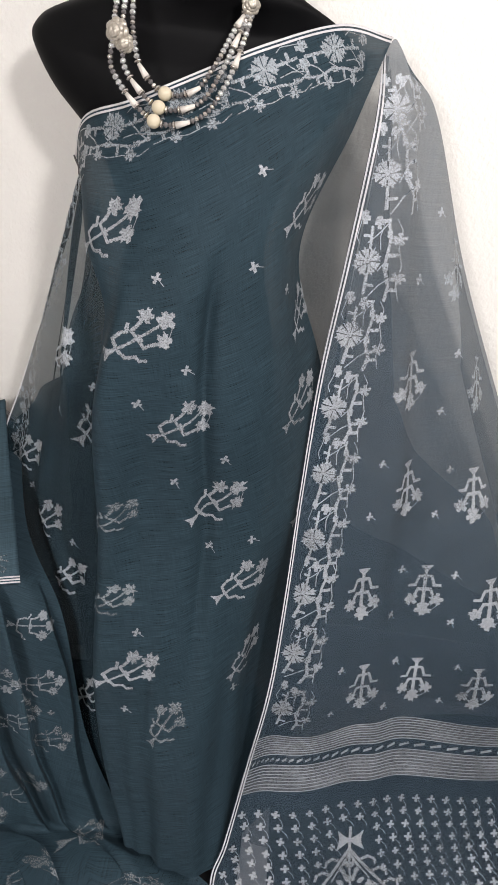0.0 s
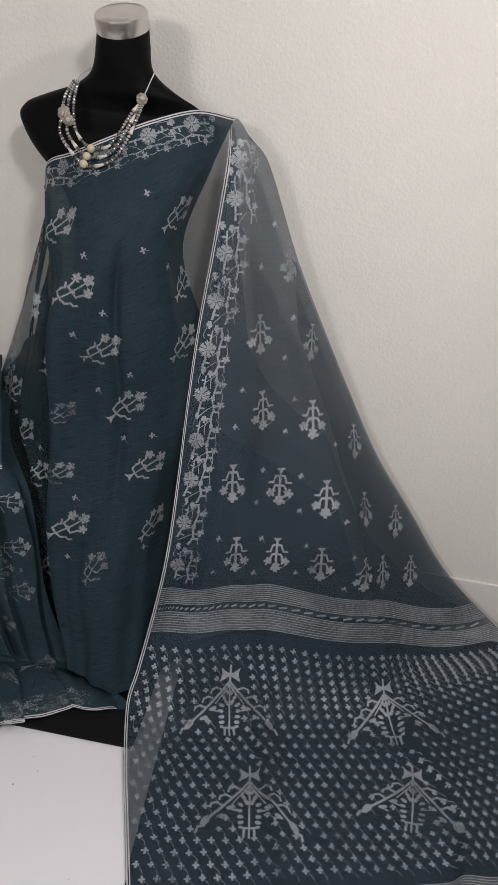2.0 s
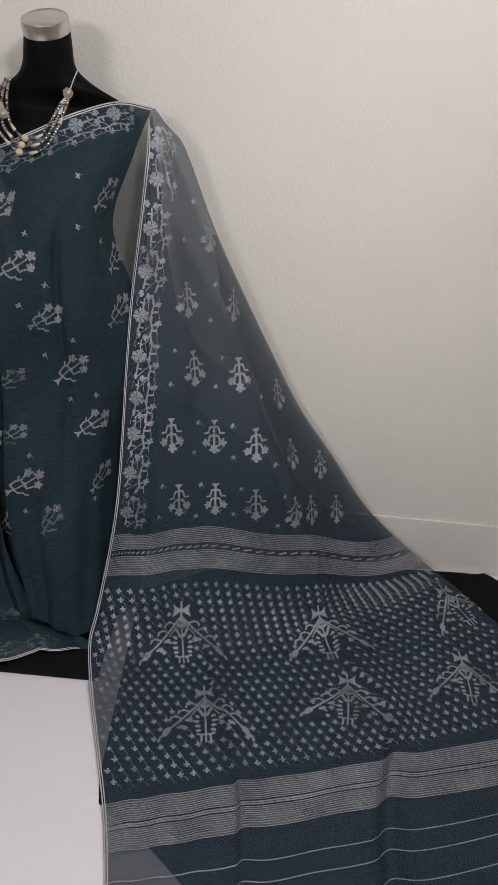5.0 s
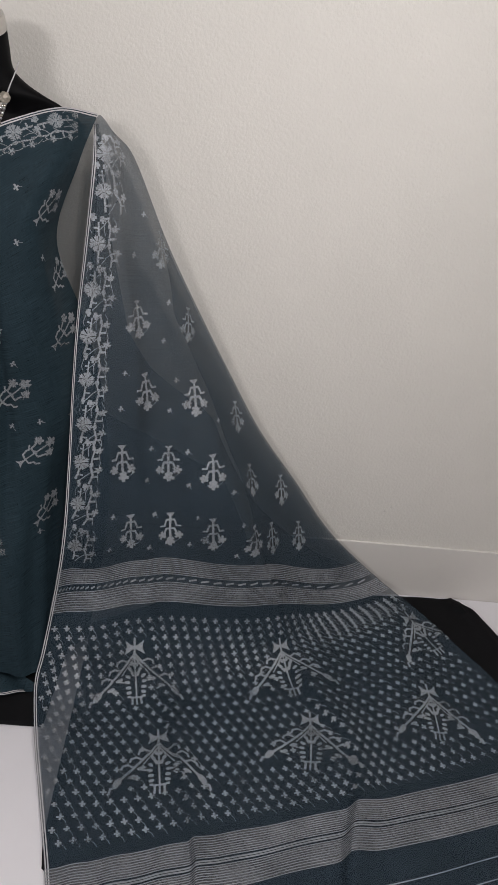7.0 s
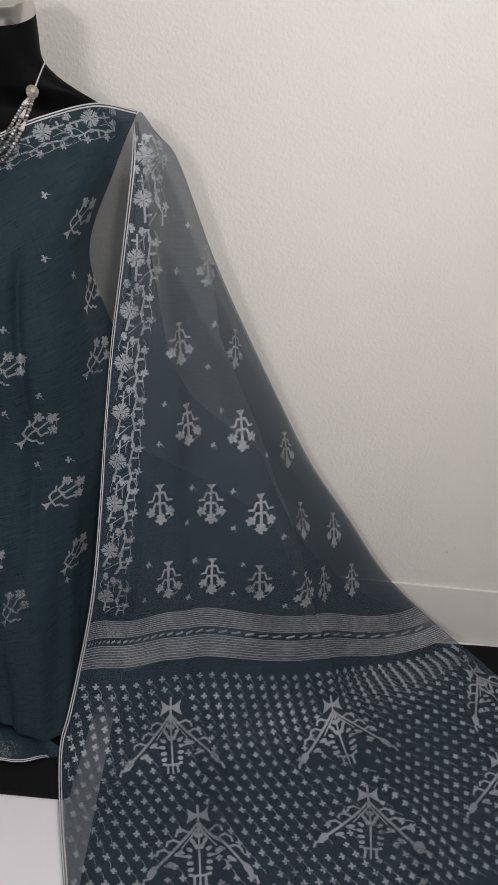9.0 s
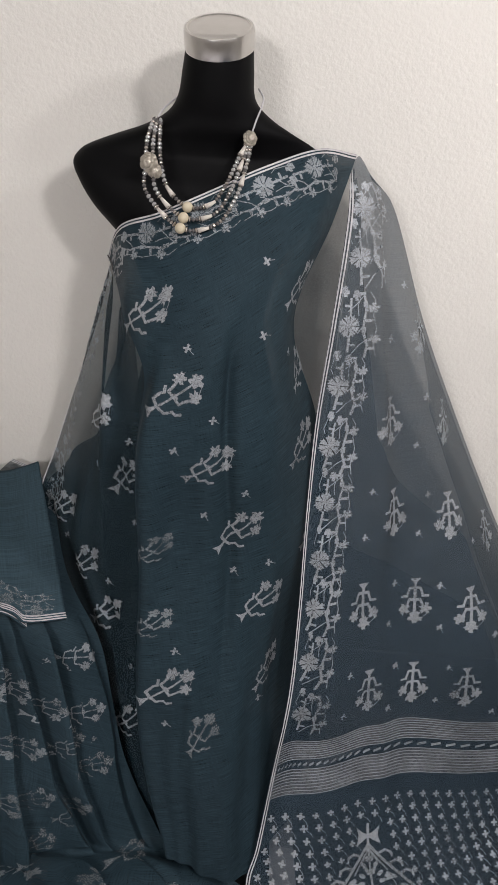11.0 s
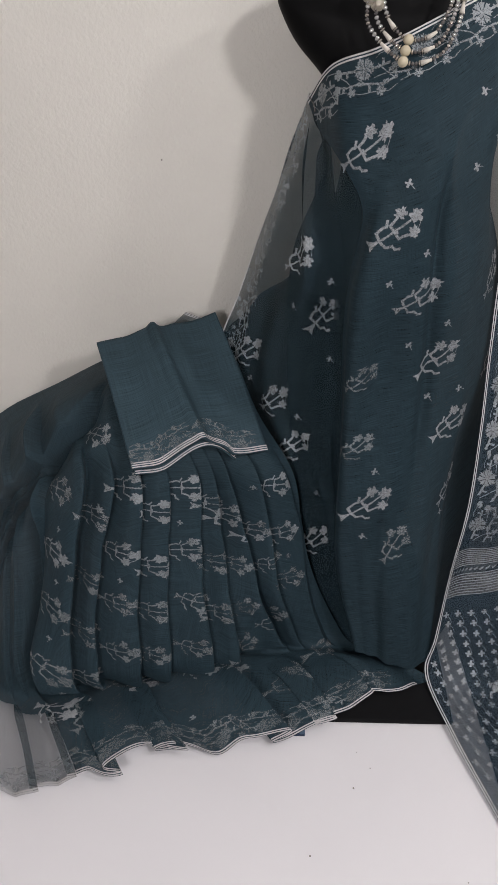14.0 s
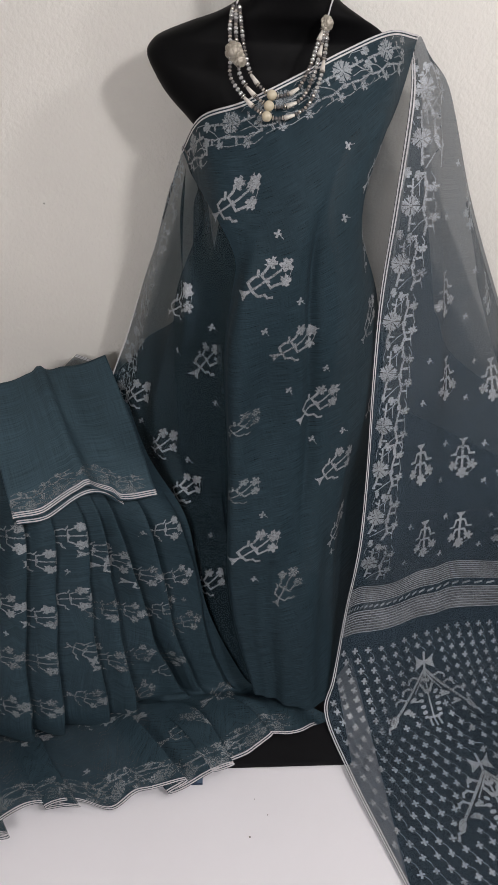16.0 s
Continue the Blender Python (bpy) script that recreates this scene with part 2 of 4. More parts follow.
def body_fold(u, v):
    f = 0.016 * ridge(u, 2.05, 0.24) * smooth((v - 1.4) / 1.2) - 0.010 * ridge(u, 2.75, 0.3) * smooth((v - 2.2) / 1.5) - 0.010 * ridge(u, 3.7, 0.5) * smooth(v - 0.8) * (1 - smooth((v - 3) / 2))
    f += 0.009 * ridge(u - 0.12 * v, 4.1, 0.22) * smooth((v - 3.2) / 2) - 0.006 * ridge(u - 0.05 * v, 3.2, 0.3) * smooth((v - 3.5) / 2)
    f -= 0.012 * ridge(u - 0.06 * v, 3.45, 0.16) * smooth((v - 1.5) / 0.8) * (1 - smooth((v - 4.2) / 1.6))
    f += 0.007 * ridge(u + 0.10 * v, 3.2, 0.2) * smooth((v - 3) / 2) + 0.004 * np.sin(2.2 * u + 5.5 * v) * ridge(u, 3.0, 0.8) * smooth((v - 4.6) / 1.0)
    f += 0.0025 * np.sin(3.1 * u + 2.6 * v) * smooth((v - 1) / 2) + 0.003 * ridge(u + 0.3 * v, 4.6, 0.1) * ridge(v, 5.2, 0.8)
    return f


body = Cloth(body_rows, body_fold)

# the sheer side panel between the arm and the hip
side_rows = []
side_rows.append([(-0.264, 0.965, 1.03), (-0.258, 0.945, 1.03), (-0.25, 0.925, 1.03)])
side_rows.append([(-0.288, 0.99, 0.935), (-0.270, 0.94, 0.935), (-0.24, 0.895, 0.935)])
side_rows.append([(-0.333, 0.99, 0.80), (-0.272, 0.872, 0.796), (-0.21, 0.828, 0.79)])
side_rows.append([(-0.370, 0.985, 0.68), (-0.290, 0.89, 0.69), (-0.205, 0.826, 0.68)])
side_rows.append([(-0.410, 0.985, 0.56), (-0.312, 0.89, 0.53), (-0.20, 0.815, 0.54)])
side_rows.append([(-0.415, 0.95, 0.42), (-0.268, 0.846, 0.41), (-0.19, 0.785, 0.41)])
side_rows.append([(-0.36, 0.88, 0.24), (-0.222, 0.788, 0.23), (-0.15, 0.75, 0.24)])
side_rows.append([(-0.30, 0.80, 0.03), (-0.19, 0.71, 0.02), (-0.10, 0.69, 0.03)])


def side_fold(u, v):
    return 0.007 * np.sin(5.5 * u + 0.5 * v) * smooth(v) + 0.004 * np.sin(13 * u - v) * smooth(v / 2)


side = Cloth(side_rows, side_fold, 0.004)

# the loose end: from the shoulder down beside the body and forward over the table
pallu_rows = []
pallu_rows.append([(0.078, 0.985, 1.170), (0.088, 0.985, 1.184), (0.096, 0.99, 1.178), (0.105, 0.995, 1.166), (0.113, 1.0, 1.152)])
pallu_rows.append([(0.080, 0.955, 1.098), (0.105, 0.956, 1.10), (0.128, 0.970, 1.108), (0.144, 0.988, 1.11), (0.156, 1.003, 1.11)])
pallu_rows.append([(0.071, 0.920, 0.945), (0.108, 0.915, 0.946), (0.150, 0.930, 0.95), (0.192, 0.968, 0.955), (0.228, 1.012, 0.95)])
pallu_rows.append([(0.061, 0.887, 0.805), (0.104, 0.880, 0.80), (0.178, 0.918, 0.81), (0.245, 0.955, 0.81), (0.300, 1.022, 0.81)])
pallu_rows.append([(0.058, 0.840, 0.662), (0.098, 0.836, 0.655), (0.205, 0.888, 0.65), (0.310, 0.945, 0.645), (0.386, 1.035, 0.65)])
pallu_rows.append([(0.058, 0.790, 0.516), (0.100, 0.786, 0.505), (0.210, 0.850, 0.51), (0.370, 0.895, 0.495), (0.472, 1.045, 0.50)])
pallu_rows.append([(0.055, 0.748, 0.378), (0.106, 0.742, 0.37), (0.235, 0.815, 0.37), (0.440, 0.868, 0.35), (0.575, 1.052, 0.36)])
pallu_rows.append([(0.038, 0.712, 0.236), (0.110, 0.735, 0.235), (0.255, 0.785, 0.235), (0.500, 0.865, 0.19), (0.690, 1.055, 0.205)])
pallu_rows.append([(0.020, 0.655, 0.104), (0.120, 0.672, 0.09), (0.265, 0.720, 0.09), (0.565, 0.825, 0.045), (0.840, 1.05, 0.07)])
pallu_rows.append([(0.008, 0.622, 0.030), (0.135, 0.600, 0.010), (0.320, 0.655, 0.008), (0.62, 0.750, 0.008), (0.955, 0.965, 0.032)])
pallu_rows.append([(0.040, 0.500, 0.013), (0.170, 0.495, 0.005), (0.370, 0.540, 0.006), (0.68, 0.620, 0.006), (1.035, 0.850, 0.022)])
pallu_rows.append([(0.084, 0.368, 0.006), (0.215, 0.380, 0.005), (0.410, 0.430, 0.006), (0.72, 0.510, 0.006), (1.12, 0.720, 0.008)])
pallu_rows.append([(0.132, 0.225, 0.006), (0.250, 0.258, 0.005), (0.430, 0.310, 0.006), (0.72, 0.395, 0.006), (1.15, 0.535, 0.008)])
pallu_rows.append([(0.157, 0.134, 0.006), (0.270, 0.163, 0.005), (0.430, 0.210, 0.006), (0.71, 0.295, 0.006), (1.13, 0.420, 0.008)])
pallu_rows.append([(0.180, 0.030, 0.006), (0.280, 0.050, 0.005), (0.430, 0.085, 0.006), (0.69, 0.16, 0.006), (1.10, 0.29, 0.008)])
pallu_rows.append([(0.215, -0.16, 0.006), (0.300, -0.15, 0.005), (0.440, -0.13, 0.006), (0.68, -0.08, 0.006), (1.08, 0.03, 0.008)])


def pallu_fold(u, v):
    hang = smooth(v / 3) * (1 - smooth((v - 7.5) / 1.5))
    f = hang * (0.006 * np.sin(4.2 * u + 0.35 * v) + 0.010 * ridge(u, 1.75 + 0.02 * v, 0.16) + 0.012 * ridge(u, 3.0, 0.2) * smooth((v - 4) / 2) + 0.006 * ridge(u, 3.04, 0.035) * smooth((v - 3.5) / 1.5))
    lie = smooth((v - 8) / 1.5)
    a, b = u - 1.86 - 0.05 * np.sin(v), u - 2.98 - 0.04 * np.sin(1.3 * v)
    f += lie * (0.012 * np.where(a < 0, ridge(a, 0, 0.03), ridge(a, 0, 0.13)) + 0.018 * np.where(b < 0, ridge(b, 0, 0.035), ridge(b, 0, 0.12)) * (1 + 0.5 * smooth((v - 11) / 2)) + 0.002 * np.sin(11 * u + 1.3 * v))
    return f


pallu = Cloth(pallu_rows, pallu_fold, 0.004)

# the pleats, gathered under the blouse piece and fanned out over the table
pleat_rows = []
pleat_rows.append([(-0.97, 0.95, 0.28), (-0.88, 0.97, 0.40), (-0.75, 1.01, 0.46), (-0.62, 1.055, 0.51), (-0.48, 1.065, 0.56), (-0.44, 1.04, 0.57), (-0.40, 1.02, 0.58)])
pleat_rows.append([(-0.90, 0.84, 0.30), (-0.845, 0.81, 0.38), (-0.74, 0.84, 0.485), (-0.62, 0.84, 0.54), (-0.46, 0.84, 0.545), (-0.4, 0.855, 0.525), (-0.34, 0.87, 0.50)])
pleat_rows.append([(-0.885, 0.80, 0.27), (-0.83, 0.77, 0.36), (-0.71, 0.735, 0.45), (-0.56, 0.712, 0.475), (-0.40, 0.745, 0.46), (-0.335, 0.77, 0.44), (-0.27, 0.80, 0.41)])
pleat_rows.append([(-0.88, 0.76, 0.20), (-0.82, 0.73, 0.25), (-0.715, 0.665, 0.33), (-0.57, 0.655, 0.33), (-0.39, 0.70, 0.33), (-0.315, 0.735, 0.315), (-0.245, 0.775, 0.30)])
pleat_rows.append([(-0.88, 0.70, 0.12), (-0.82, 0.67, 0.15), (-0.728, 0.632, 0.20), (-0.60, 0.633, 0.20), (-0.41, 0.665, 0.20), (-0.31, 0.705, 0.195), (-0.22, 0.745, 0.19)])
pleat_rows.append([(-0.88, 0.64, 0.05), (-0.82, 0.61, 0.06), (-0.74, 0.592, 0.09), (-0.61, 0.625, 0.08), (-0.43, 0.652, 0.07), (-0.28, 0.685, 0.08), (-0.17, 0.715, 0.08)])
pleat_rows.append([(-0.87, 0.58, 0.015), (-0.80, 0.56, 0.02), (-0.71, 0.565, 0.02), (-0.59, 0.622, 0.016), (-0.44, 0.642, 0.030), (-0.25, 0.665, 0.042), (-0.13, 0.69, 0.035)])
pleat_rows.append([(-0.83, 0.47, 0.012), (-0.75, 0.465, 0.015), (-0.66, 0.49, 0.02), (-0.54, 0.535, 0.022), (-0.37, 0.555, 0.036), (-0.18, 0.615, 0.046), (-0.05, 0.655, 0.04)])
pleat_rows.append([(-0.80, 0.38, 0.008), (-0.71, 0.375, 0.010), (-0.61, 0.415, 0.012), (-0.48, 0.455, 0.015), (-0.30, 0.478, 0.018), (-0.135, 0.55, 0.025), (0.025, 0.618, 0.028)])


# the knife edges of the pleats: u at v = 2.2, 2.9, 3.7, 4.7 and 5.7
PLEAT_EDGES = [(-0.3, -0.3, -0.3, -0.3, -0.3), (0.5, 0.5, 0.5, 0.5, 0.5), (0.95, 0.95, 0.95, 0.95, 0.95), (1.3, 1.3, 1.3, 1.3, 1.3), (1.80, 1.75, 1.73, 1.72, 1.60)]
PLEAT_EDGES += [(2.50, 2.42, 2.435, 2.435, 2.30), (2.83, 2.72, 2.75, 2.78, 2.65), (3.11, 3.12, 3.19, 3.28, 3.24), (3.37, 3.37, 3.45, 3.565, 3.61)]
PLEAT_EDGES += [(3.67, 3.67, 3.77, 3.99, 4.12), (3.85, 3.89, 4.07, 4.32, 4.40), (4.05, 4.24, 4.62, 4.88, 4.93), (4.78, 4.95, 5.13, 5.20, 5.14), (5.74, 5.88, 5.90, 5.72, 5.65), (6.4, 6.4, 6.4, 6.4, 6.4)]


def knife_edges(v):
    return np.array([np.interp(v, (2.2, 2.9, 3.7, 4.7, 5.7), e) for e in PLEAT_EDGES])


def pleat_hold(u, v):
    return smooth((v - 0.3 - 1.3 * smooth((u - 2.1) / 0.5)) / 0.7) * (1 - smooth((v - 5.6) / 0.5)) * (1 - 0.5 * smooth((u - 4.9) / 0.5)) * (0.5 + 0.5 * smooth((u - 1.6) / 0.2))


# where the loose hem doubles back under itself
HEM_TUCKS = ((0.95, 0.14), (1.62, 0.10), (2.24, 0.18), (2.98, 0.24), (4.12, 0.12), (4.62, 0.15), (5.15, 0.09))


def hem_tuck(u, v):
    out = np.array(u, float)
    for c, w in HEM_TUCKS:
        x = (np.asarray(u) - c) / w
        out -= smooth((v - 5.7) / 0.9) * 3.4 * w * x * np.exp(-x * x)
    hold = pleat_hold(np.asarray(u), np.asarray(v))
    for e in knife_edges(v)[5:13]:
        x = (np.asarray(u) - e) / 0.045
        out -= hold * 3.0 * 0.045 * x * np.exp(-x * x)
    return out


def pleat_fold(u, v):
    edges = knife_edges(v)
    i = np.clip((np.asarray(u) >= edges).sum(0) - 1, 0, len(PLEAT_EDGES) - 2)
    r = np.arange(len(i))
    lo, hi = edges[i, r], edges[i + 1, r]
    x = (u - lo) / (hi - lo)
    knife = x + 1 - smooth((u - lo + 0.05) / 0.1) - smooth((u - hi + 0.05) / 0.1) + 0.12 * np.sin(3 * x + i)
    f = 0.036 * (knife - 0.5) * pleat_hold(u, v)
    # long folds that run up to the gathered top
    upper, lower = 2.85 - 0.62 * u, 3.65 - 0.95 * u
    for line, deep in ((upper, 0.034), (lower, 0.030), (0.6 * upper + 0.4 * lower, 0.018)):
        d = v - line
        f -= deep * (ridge(d, 0, 0.06) + 0.4 * smooth(d / 0.05) * (1 - smooth((d - 0.1) / 0.5))) * (1 - smooth((u - 2.7) / 0.4)) * smooth((u - 0.4) / 0.4)
    f -= 0.110 * ridge(u, 1.58, 0.12) * smooth((v - 2.3) / 0.6) * (1 - smooth((v - 5.2) / 0.6))
    # the bottom edge of the tucked pleats
    f += 0.042 * smooth((v - 3.2) / 2.3) * (1 - smooth((v - 5.70 - 0.07 * np.sin(5 * u)) / 0.06)) * smooth((u - 1.72) / 0.05) * (1 - smooth((u - 4.2) / 0.7))
    loose = smooth((v - 5.9) / 1.1)
    f += loose * (0.008 * np.sin(8.2 * u + 0.6) + 0.003 * np.sin(15.3 * u + 1.1 * v))
    for c, w in HEM_TUCKS:
        x = (u - c) / w
        f += smooth((v - 5.7) / 0.8) * 0.0085 * (1 - np.tanh(1.6 * x)) * np.exp(-((x / 3.0) ** 2))
    return f


def hem_zigzag(u, v):
    wave = 0.013 * np.sin(5.1 * u + 0.4) + 0.010 * np.sin(9.7 * u + 2.0) + 0.005 * np.sin(17.3 * u + 0.9)
    wave = 0.8 * wave * smooth((u - 0.8) / 1.2)
    for c, w in HEM_TUCKS:
        x = (u - c) / w
        wave = wave + 0.013 * np.tanh(1.4 * x) * np.exp(-((x / 3) ** 2))
    return smooth((v - 6.2) / 1.8) * wave * (1 - smooth((u - 5.3) / 0.6))


pleats = Cloth(pleat_rows, pleat_fold, 0.005, hem_zigzag, hem_tuck)

# the folded blouse piece
blouse_rows = []
blouse_rows.append([(-0.640, 0.915, 0.588), (-0.590, 0.945, 0.585), (-0.542, 0.972, 0.594), (-0.480, 1.0, 0.588), (-0.423, 1.030, 0.600)])
blouse_rows.append([(-0.610, 0.84, 0.562), (-0.560, 0.865, 0.560), (-0.510, 0.890, 0.572), (-0.455, 0.915, 0.560), (-0.392, 0.945, 0.558)])
blouse_rows.append([(-0.580, 0.765, 0.525), (-0.530, 0.785, 0.522), (-0.475, 0.815, 0.540), (-0.420, 0.835, 0.515), (-0.358, 0.865, 0.508)])
blouse_rows.append([(-0.550, 0.690, 0.480), (-0.500, 0.707, 0.478), (-0.437, 0.745, 0.500), (-0.390, 0.755, 0.465), (-0.325, 0.785, 0.453)])
blouse = Cloth(blouse_rows, lambda u, v: 0.011 * ridge(u, 2.0, 0.09) - 0.006 * ridge(u, 2.3, 0.2) + 0.002 * np.sin(3 * u + 2 * v))
# ---- end of surfaces ----


def sheet_object(name, cloth, nu, nv, material, parent=None, thick=0.0, u0=0.0, u1=None, v0=0.0, v1=None, lift=0.0, right=None, bottom=None, left=None):
    u1 = cloth.cols - 1 if u1 is None else u1
    v1 = cloth.rows - 1 if v1 is None else v1
    us, vs = np.linspace(u0, u1, nu), np.linspace(v0, v1, nv)
    uu, vv = np.meshgrid(us, vs)
    if right:
        uu = u0 + (uu - u0) / (u1 - u0) * (right(vv) - u0)
    if left:
        uu = left(vv) + (uu - u0) / (u1 - u0) * (u1 - left(vv))
    if bottom:
        vv = v0 + (vv - v0) / (v1 - v0) * (bottom(uu) - v0)
    p = cloth.at(uu.ravel(), vv.ravel(), lift)
    faces = [(j * nu + i, j * nu + i + 1, (j + 1) * nu + i + 1, (j + 1) * nu + i) for j in range(nv - 1) for i in range(nu - 1)]
    me = bpy.data.meshes.new(name)
    me.from_pydata([tuple(q) for q in p], [], faces)
    layer = me.uv_layers.new(name="weave")
    # cloth lengths in metres along the middle of the sheet
    g = p.reshape(nv, nu, 3)
    su = np.concatenate([np.zeros((nv, 1)), np.cumsum(np.linalg.norm(np.diff(g, axis=1), axis=2), 1)], 1)
    sv = np.concatenate([np.zeros((1, nu)), np.cumsum(np.linalg.norm(np.diff(g, axis=0), axis=2), 0)], 0)
    if left:
        su, sv = uu * su[:, -1].mean() / (u1 - u0), vv * sv[-1].mean() / (v1 - v0)
    uv = np.stack([su.ravel(), sv.ravel()], 1)
    idx = np.empty(len(me.loops), int)
    me.loops.foreach_get("vertex_index", idx)
    layer.data.foreach_set("uv", uv[idx].ravel())
    me.polygons.foreach_set("use_smooth", [True] * len(me.polygons))
    me.materials.append(material)
    ob = new(name, me)
    if thick:
        mod = ob.modifiers.new("thickness", "SOLIDIFY")
        mod.thickness, mod.offset = thick, 0
    if parent:
        ob.parent = parent
    return ob


def part(name, bm, material, parent=None, label="", smooth_it=False):
    me = bpy.data.meshes.new(name)
    bm.to_mesh(me)
    bm.free()
    for m in material if isinstance(material, (list, tuple)) else [material]:
        me.materials.append(m)
    if smooth_it:
        me.polygons.foreach_set("use_smooth", [True] * len(me.polygons))
    ob = new(name, me)
    if parent:
        ob.parent = parent
    return tagged(ob, label) if label else ob


def box(bm, lo, hi, bevel=0.0):
    made = bmesh.ops.create_cube(bm, size=1.0)["verts"]
    for v in made:
        v.co = Vector([lo[k] + (v.co[k] + 0.5) * (hi[k] - lo[k]) for k in range(3)])
    if bevel:
        edges = {e for v in made for e in v.link_edges}
        bmesh.ops.bevel(bm, geom=list(edges), offset=bevel, segments=3, profile=0.5, affect="EDGES")


def solid(name, lo, hi, material, bevel=0.0, parent=None):
    bm = bmesh.new()
    box(bm, lo, hi, bevel)
    return part(name, bm, material, parent)


# ---- the room ----
tagged(solid("wall_north", (-2.6, 1.085, -0.75), (2.8, 1.2, 1.98), WALL), "cream painted plaster wall behind the dress form", "wall", kind="structure")
tagged(solid("baseboard", (-2.5, 1.078, -0.02), (2.7, 1.085, 0.168), SKIRT, 0.0025), "cream painted ledge board along the wall foot", "baseboard", kind="structure")
# Walls, ceiling and floor out of view, added so the light bounces.
tagged(solid("wall_west", (-2.7, -3.2, -0.75), (-2.6, 1.2, 1.98), WALL), "unseen plain cream wall, added to close the room", "wall", kind="structure")
tagged(solid("wall_east", (2.8, -3.2, -0.75), (2.9, 1.2, 1.98), WALL), "unseen plain cream wall, added to close the room", "wall", kind="structure")
tagged(solid("wall_south", (-2.6, -3.3, -0.75), (2.8, -3.2, 1.98), WALL), "unseen plain cream wall, added to close the room", "wall", kind="structure")
tagged(solid("ceiling", (-2.7, -3.3, 1.98), (2.9, 1.2, 2.08), CEIL), "unseen plain white ceiling, added to close the room", "ceiling", kind="structure")
tagged(solid("floor", (-2.7, -3.3, -0.8), (2.9, 1.2, -0.75), FLOOR), "unseen plain beige floor, added to close the room", "floor", kind="structure")

display_table = new("display_table")
tagged(display_table, "wide white laminate display table against the wall", "table")
solid("tabletop", (-1.7, -0.3, -0.04), (1.9, 1.077, 0.0), TABLE, 0.004, display_table)
for x in (-1.6, 1.8):
    for y in (-0.2, 0.95):
        solid("leg", (x - 0.03, y - 0.03, -0.75), (x + 0.03, y + 0.03, -0.042), TABLE, 0.003, display_table)

# ---- the dress form ----
def dress_form():
    secs = [(0.014, -0.125, 0.91, 0.105, 0.07, 2.4), (0.18, -0.125, 0.92, 0.110, 0.068, 2.3), (0.36, -0.118, 0.93, 0.116, 0.068, 2.2), (0.55, -0.115, 0.935, 0.122, 0.07, 2.2), (0.70, -0.115, 0.94, 0.124, 0.07, 2.2),
            (0.80, -0.115, 0.94, 0.114, 0.066, 2.2), (0.92, -0.118, 0.945, 0.090, 0.055, 2.1), (0.99, -0.12, 0.945, 0.096, 0.056, 2.1), (1.05, -0.122, 0.948, 0.120, 0.060, 2.2),
            (1.10, -0.126, 0.957, 0.162, 0.062, 2.5), (1.135, -0.127, 0.964, 0.183, 0.062, 2.8), (1.155, -0.127, 0.968, 0.190, 0.056, 2.8), (1.170, -0.127, 0.969, 0.181, 0.05, 2.6), (1.180, -0.126, 0.968, 0.166, 0.048, 2.5), (1.195, -0.118, 0.963, 0.136, 0.047, 2.2),
            (1.21, -0.112, 0.953, 0.101, 0.045, 2), (1.228, -0.112, 0.95, 0.070, 0.046, 2), (1.25, -0.115, 0.945, 0.052, 0.048, 2), (1.285, -0.114, 0.94, 0.047, 0.047, 2), (1.308, -0.113, 0.936, 0.0445, 0.045, 2)]
    along = spline(len(secs), np.linspace(0, len(secs) - 1, 110)) @ np.array(secs)
    fine, vals = along[:, 0], [along[:, k] for k in range(1, 6)]
    n = 64
    bm = bmesh.new()
    rings = []
    for h, cx, cy, a, b, q in zip(fine, *vals):
        slant = max(0.0, (h - 1.25) / 0.065)
        ring = []
        for i in range(n):
            t = 2 * math.pi * i / n
            c, s = math.cos(t), math.sin(t)
            dx = a * math.copysign(abs(c) ** (2 / q), c)
            dy = b * math.copysign(abs(s) ** (2 / q), s)
            if s < 0:
                dy *= 1 - 0.6 * max(0.0, min(1.0, (dx - 0.03) / 0.1))
            ring.append(bm.verts.new((cx + dx, cy + dy, h + slant * 0.42 * dy + slant * 0.05 * dx)))
        rings.append(ring)
    for a, b in zip(rings, rings[1:]):
        for i in range(n):
            bm.faces.new((a[i], a[(i + 1) % n], b[(i + 1) % n], b[i]))
    bm.faces.new(rings[0][::-1])
    # steel cap on the slanted neck
    last = rings[-1]
    mid = sum((v.co for v in last), Vector()) / n
    up = Vector((-0.05, -0.42, 1)).normalized()
    prev = last
    for grow, rise in ((1.01, 0.0), (1.02, 0.002), (1.02, 0.0225), (0.99, 0.026), (0.93, 0.0265), (0.9, 0.0255), (0.5, 0.027), (0.1, 0.0275)):
        ring = [bm.verts.new(mid + (v.co - mid) * grow + up * rise) for v in last]
        for i in range(n):
            bm.faces.new((prev[i], prev[(i + 1) % n], ring[(i + 1) % n], ring[i])).material_index = 1
        prev = ring
    bm.faces.new(prev).material_index = 1
    # flat square foot
    before = set(bm.faces)
    box(bm, (-0.34, 0.53, 0.001), (0.050, 1.03, 0.013), 0.003)
    for f in bm.faces:
        if f not in before:
            f.material_index = 2
    bmesh.ops.recalc_face_normals(bm, faces=bm.faces)
    ob = part("mannequin", bm, [BLACK, CHROME, JERSEY], smooth_it=True)
    ob.modifiers.new("edges", "EDGE_SPLIT").split_angle = radians(40)
    return tagged(ob, "black torso dress form with a brushed steel neck cap", "mannequin")


dress_form()

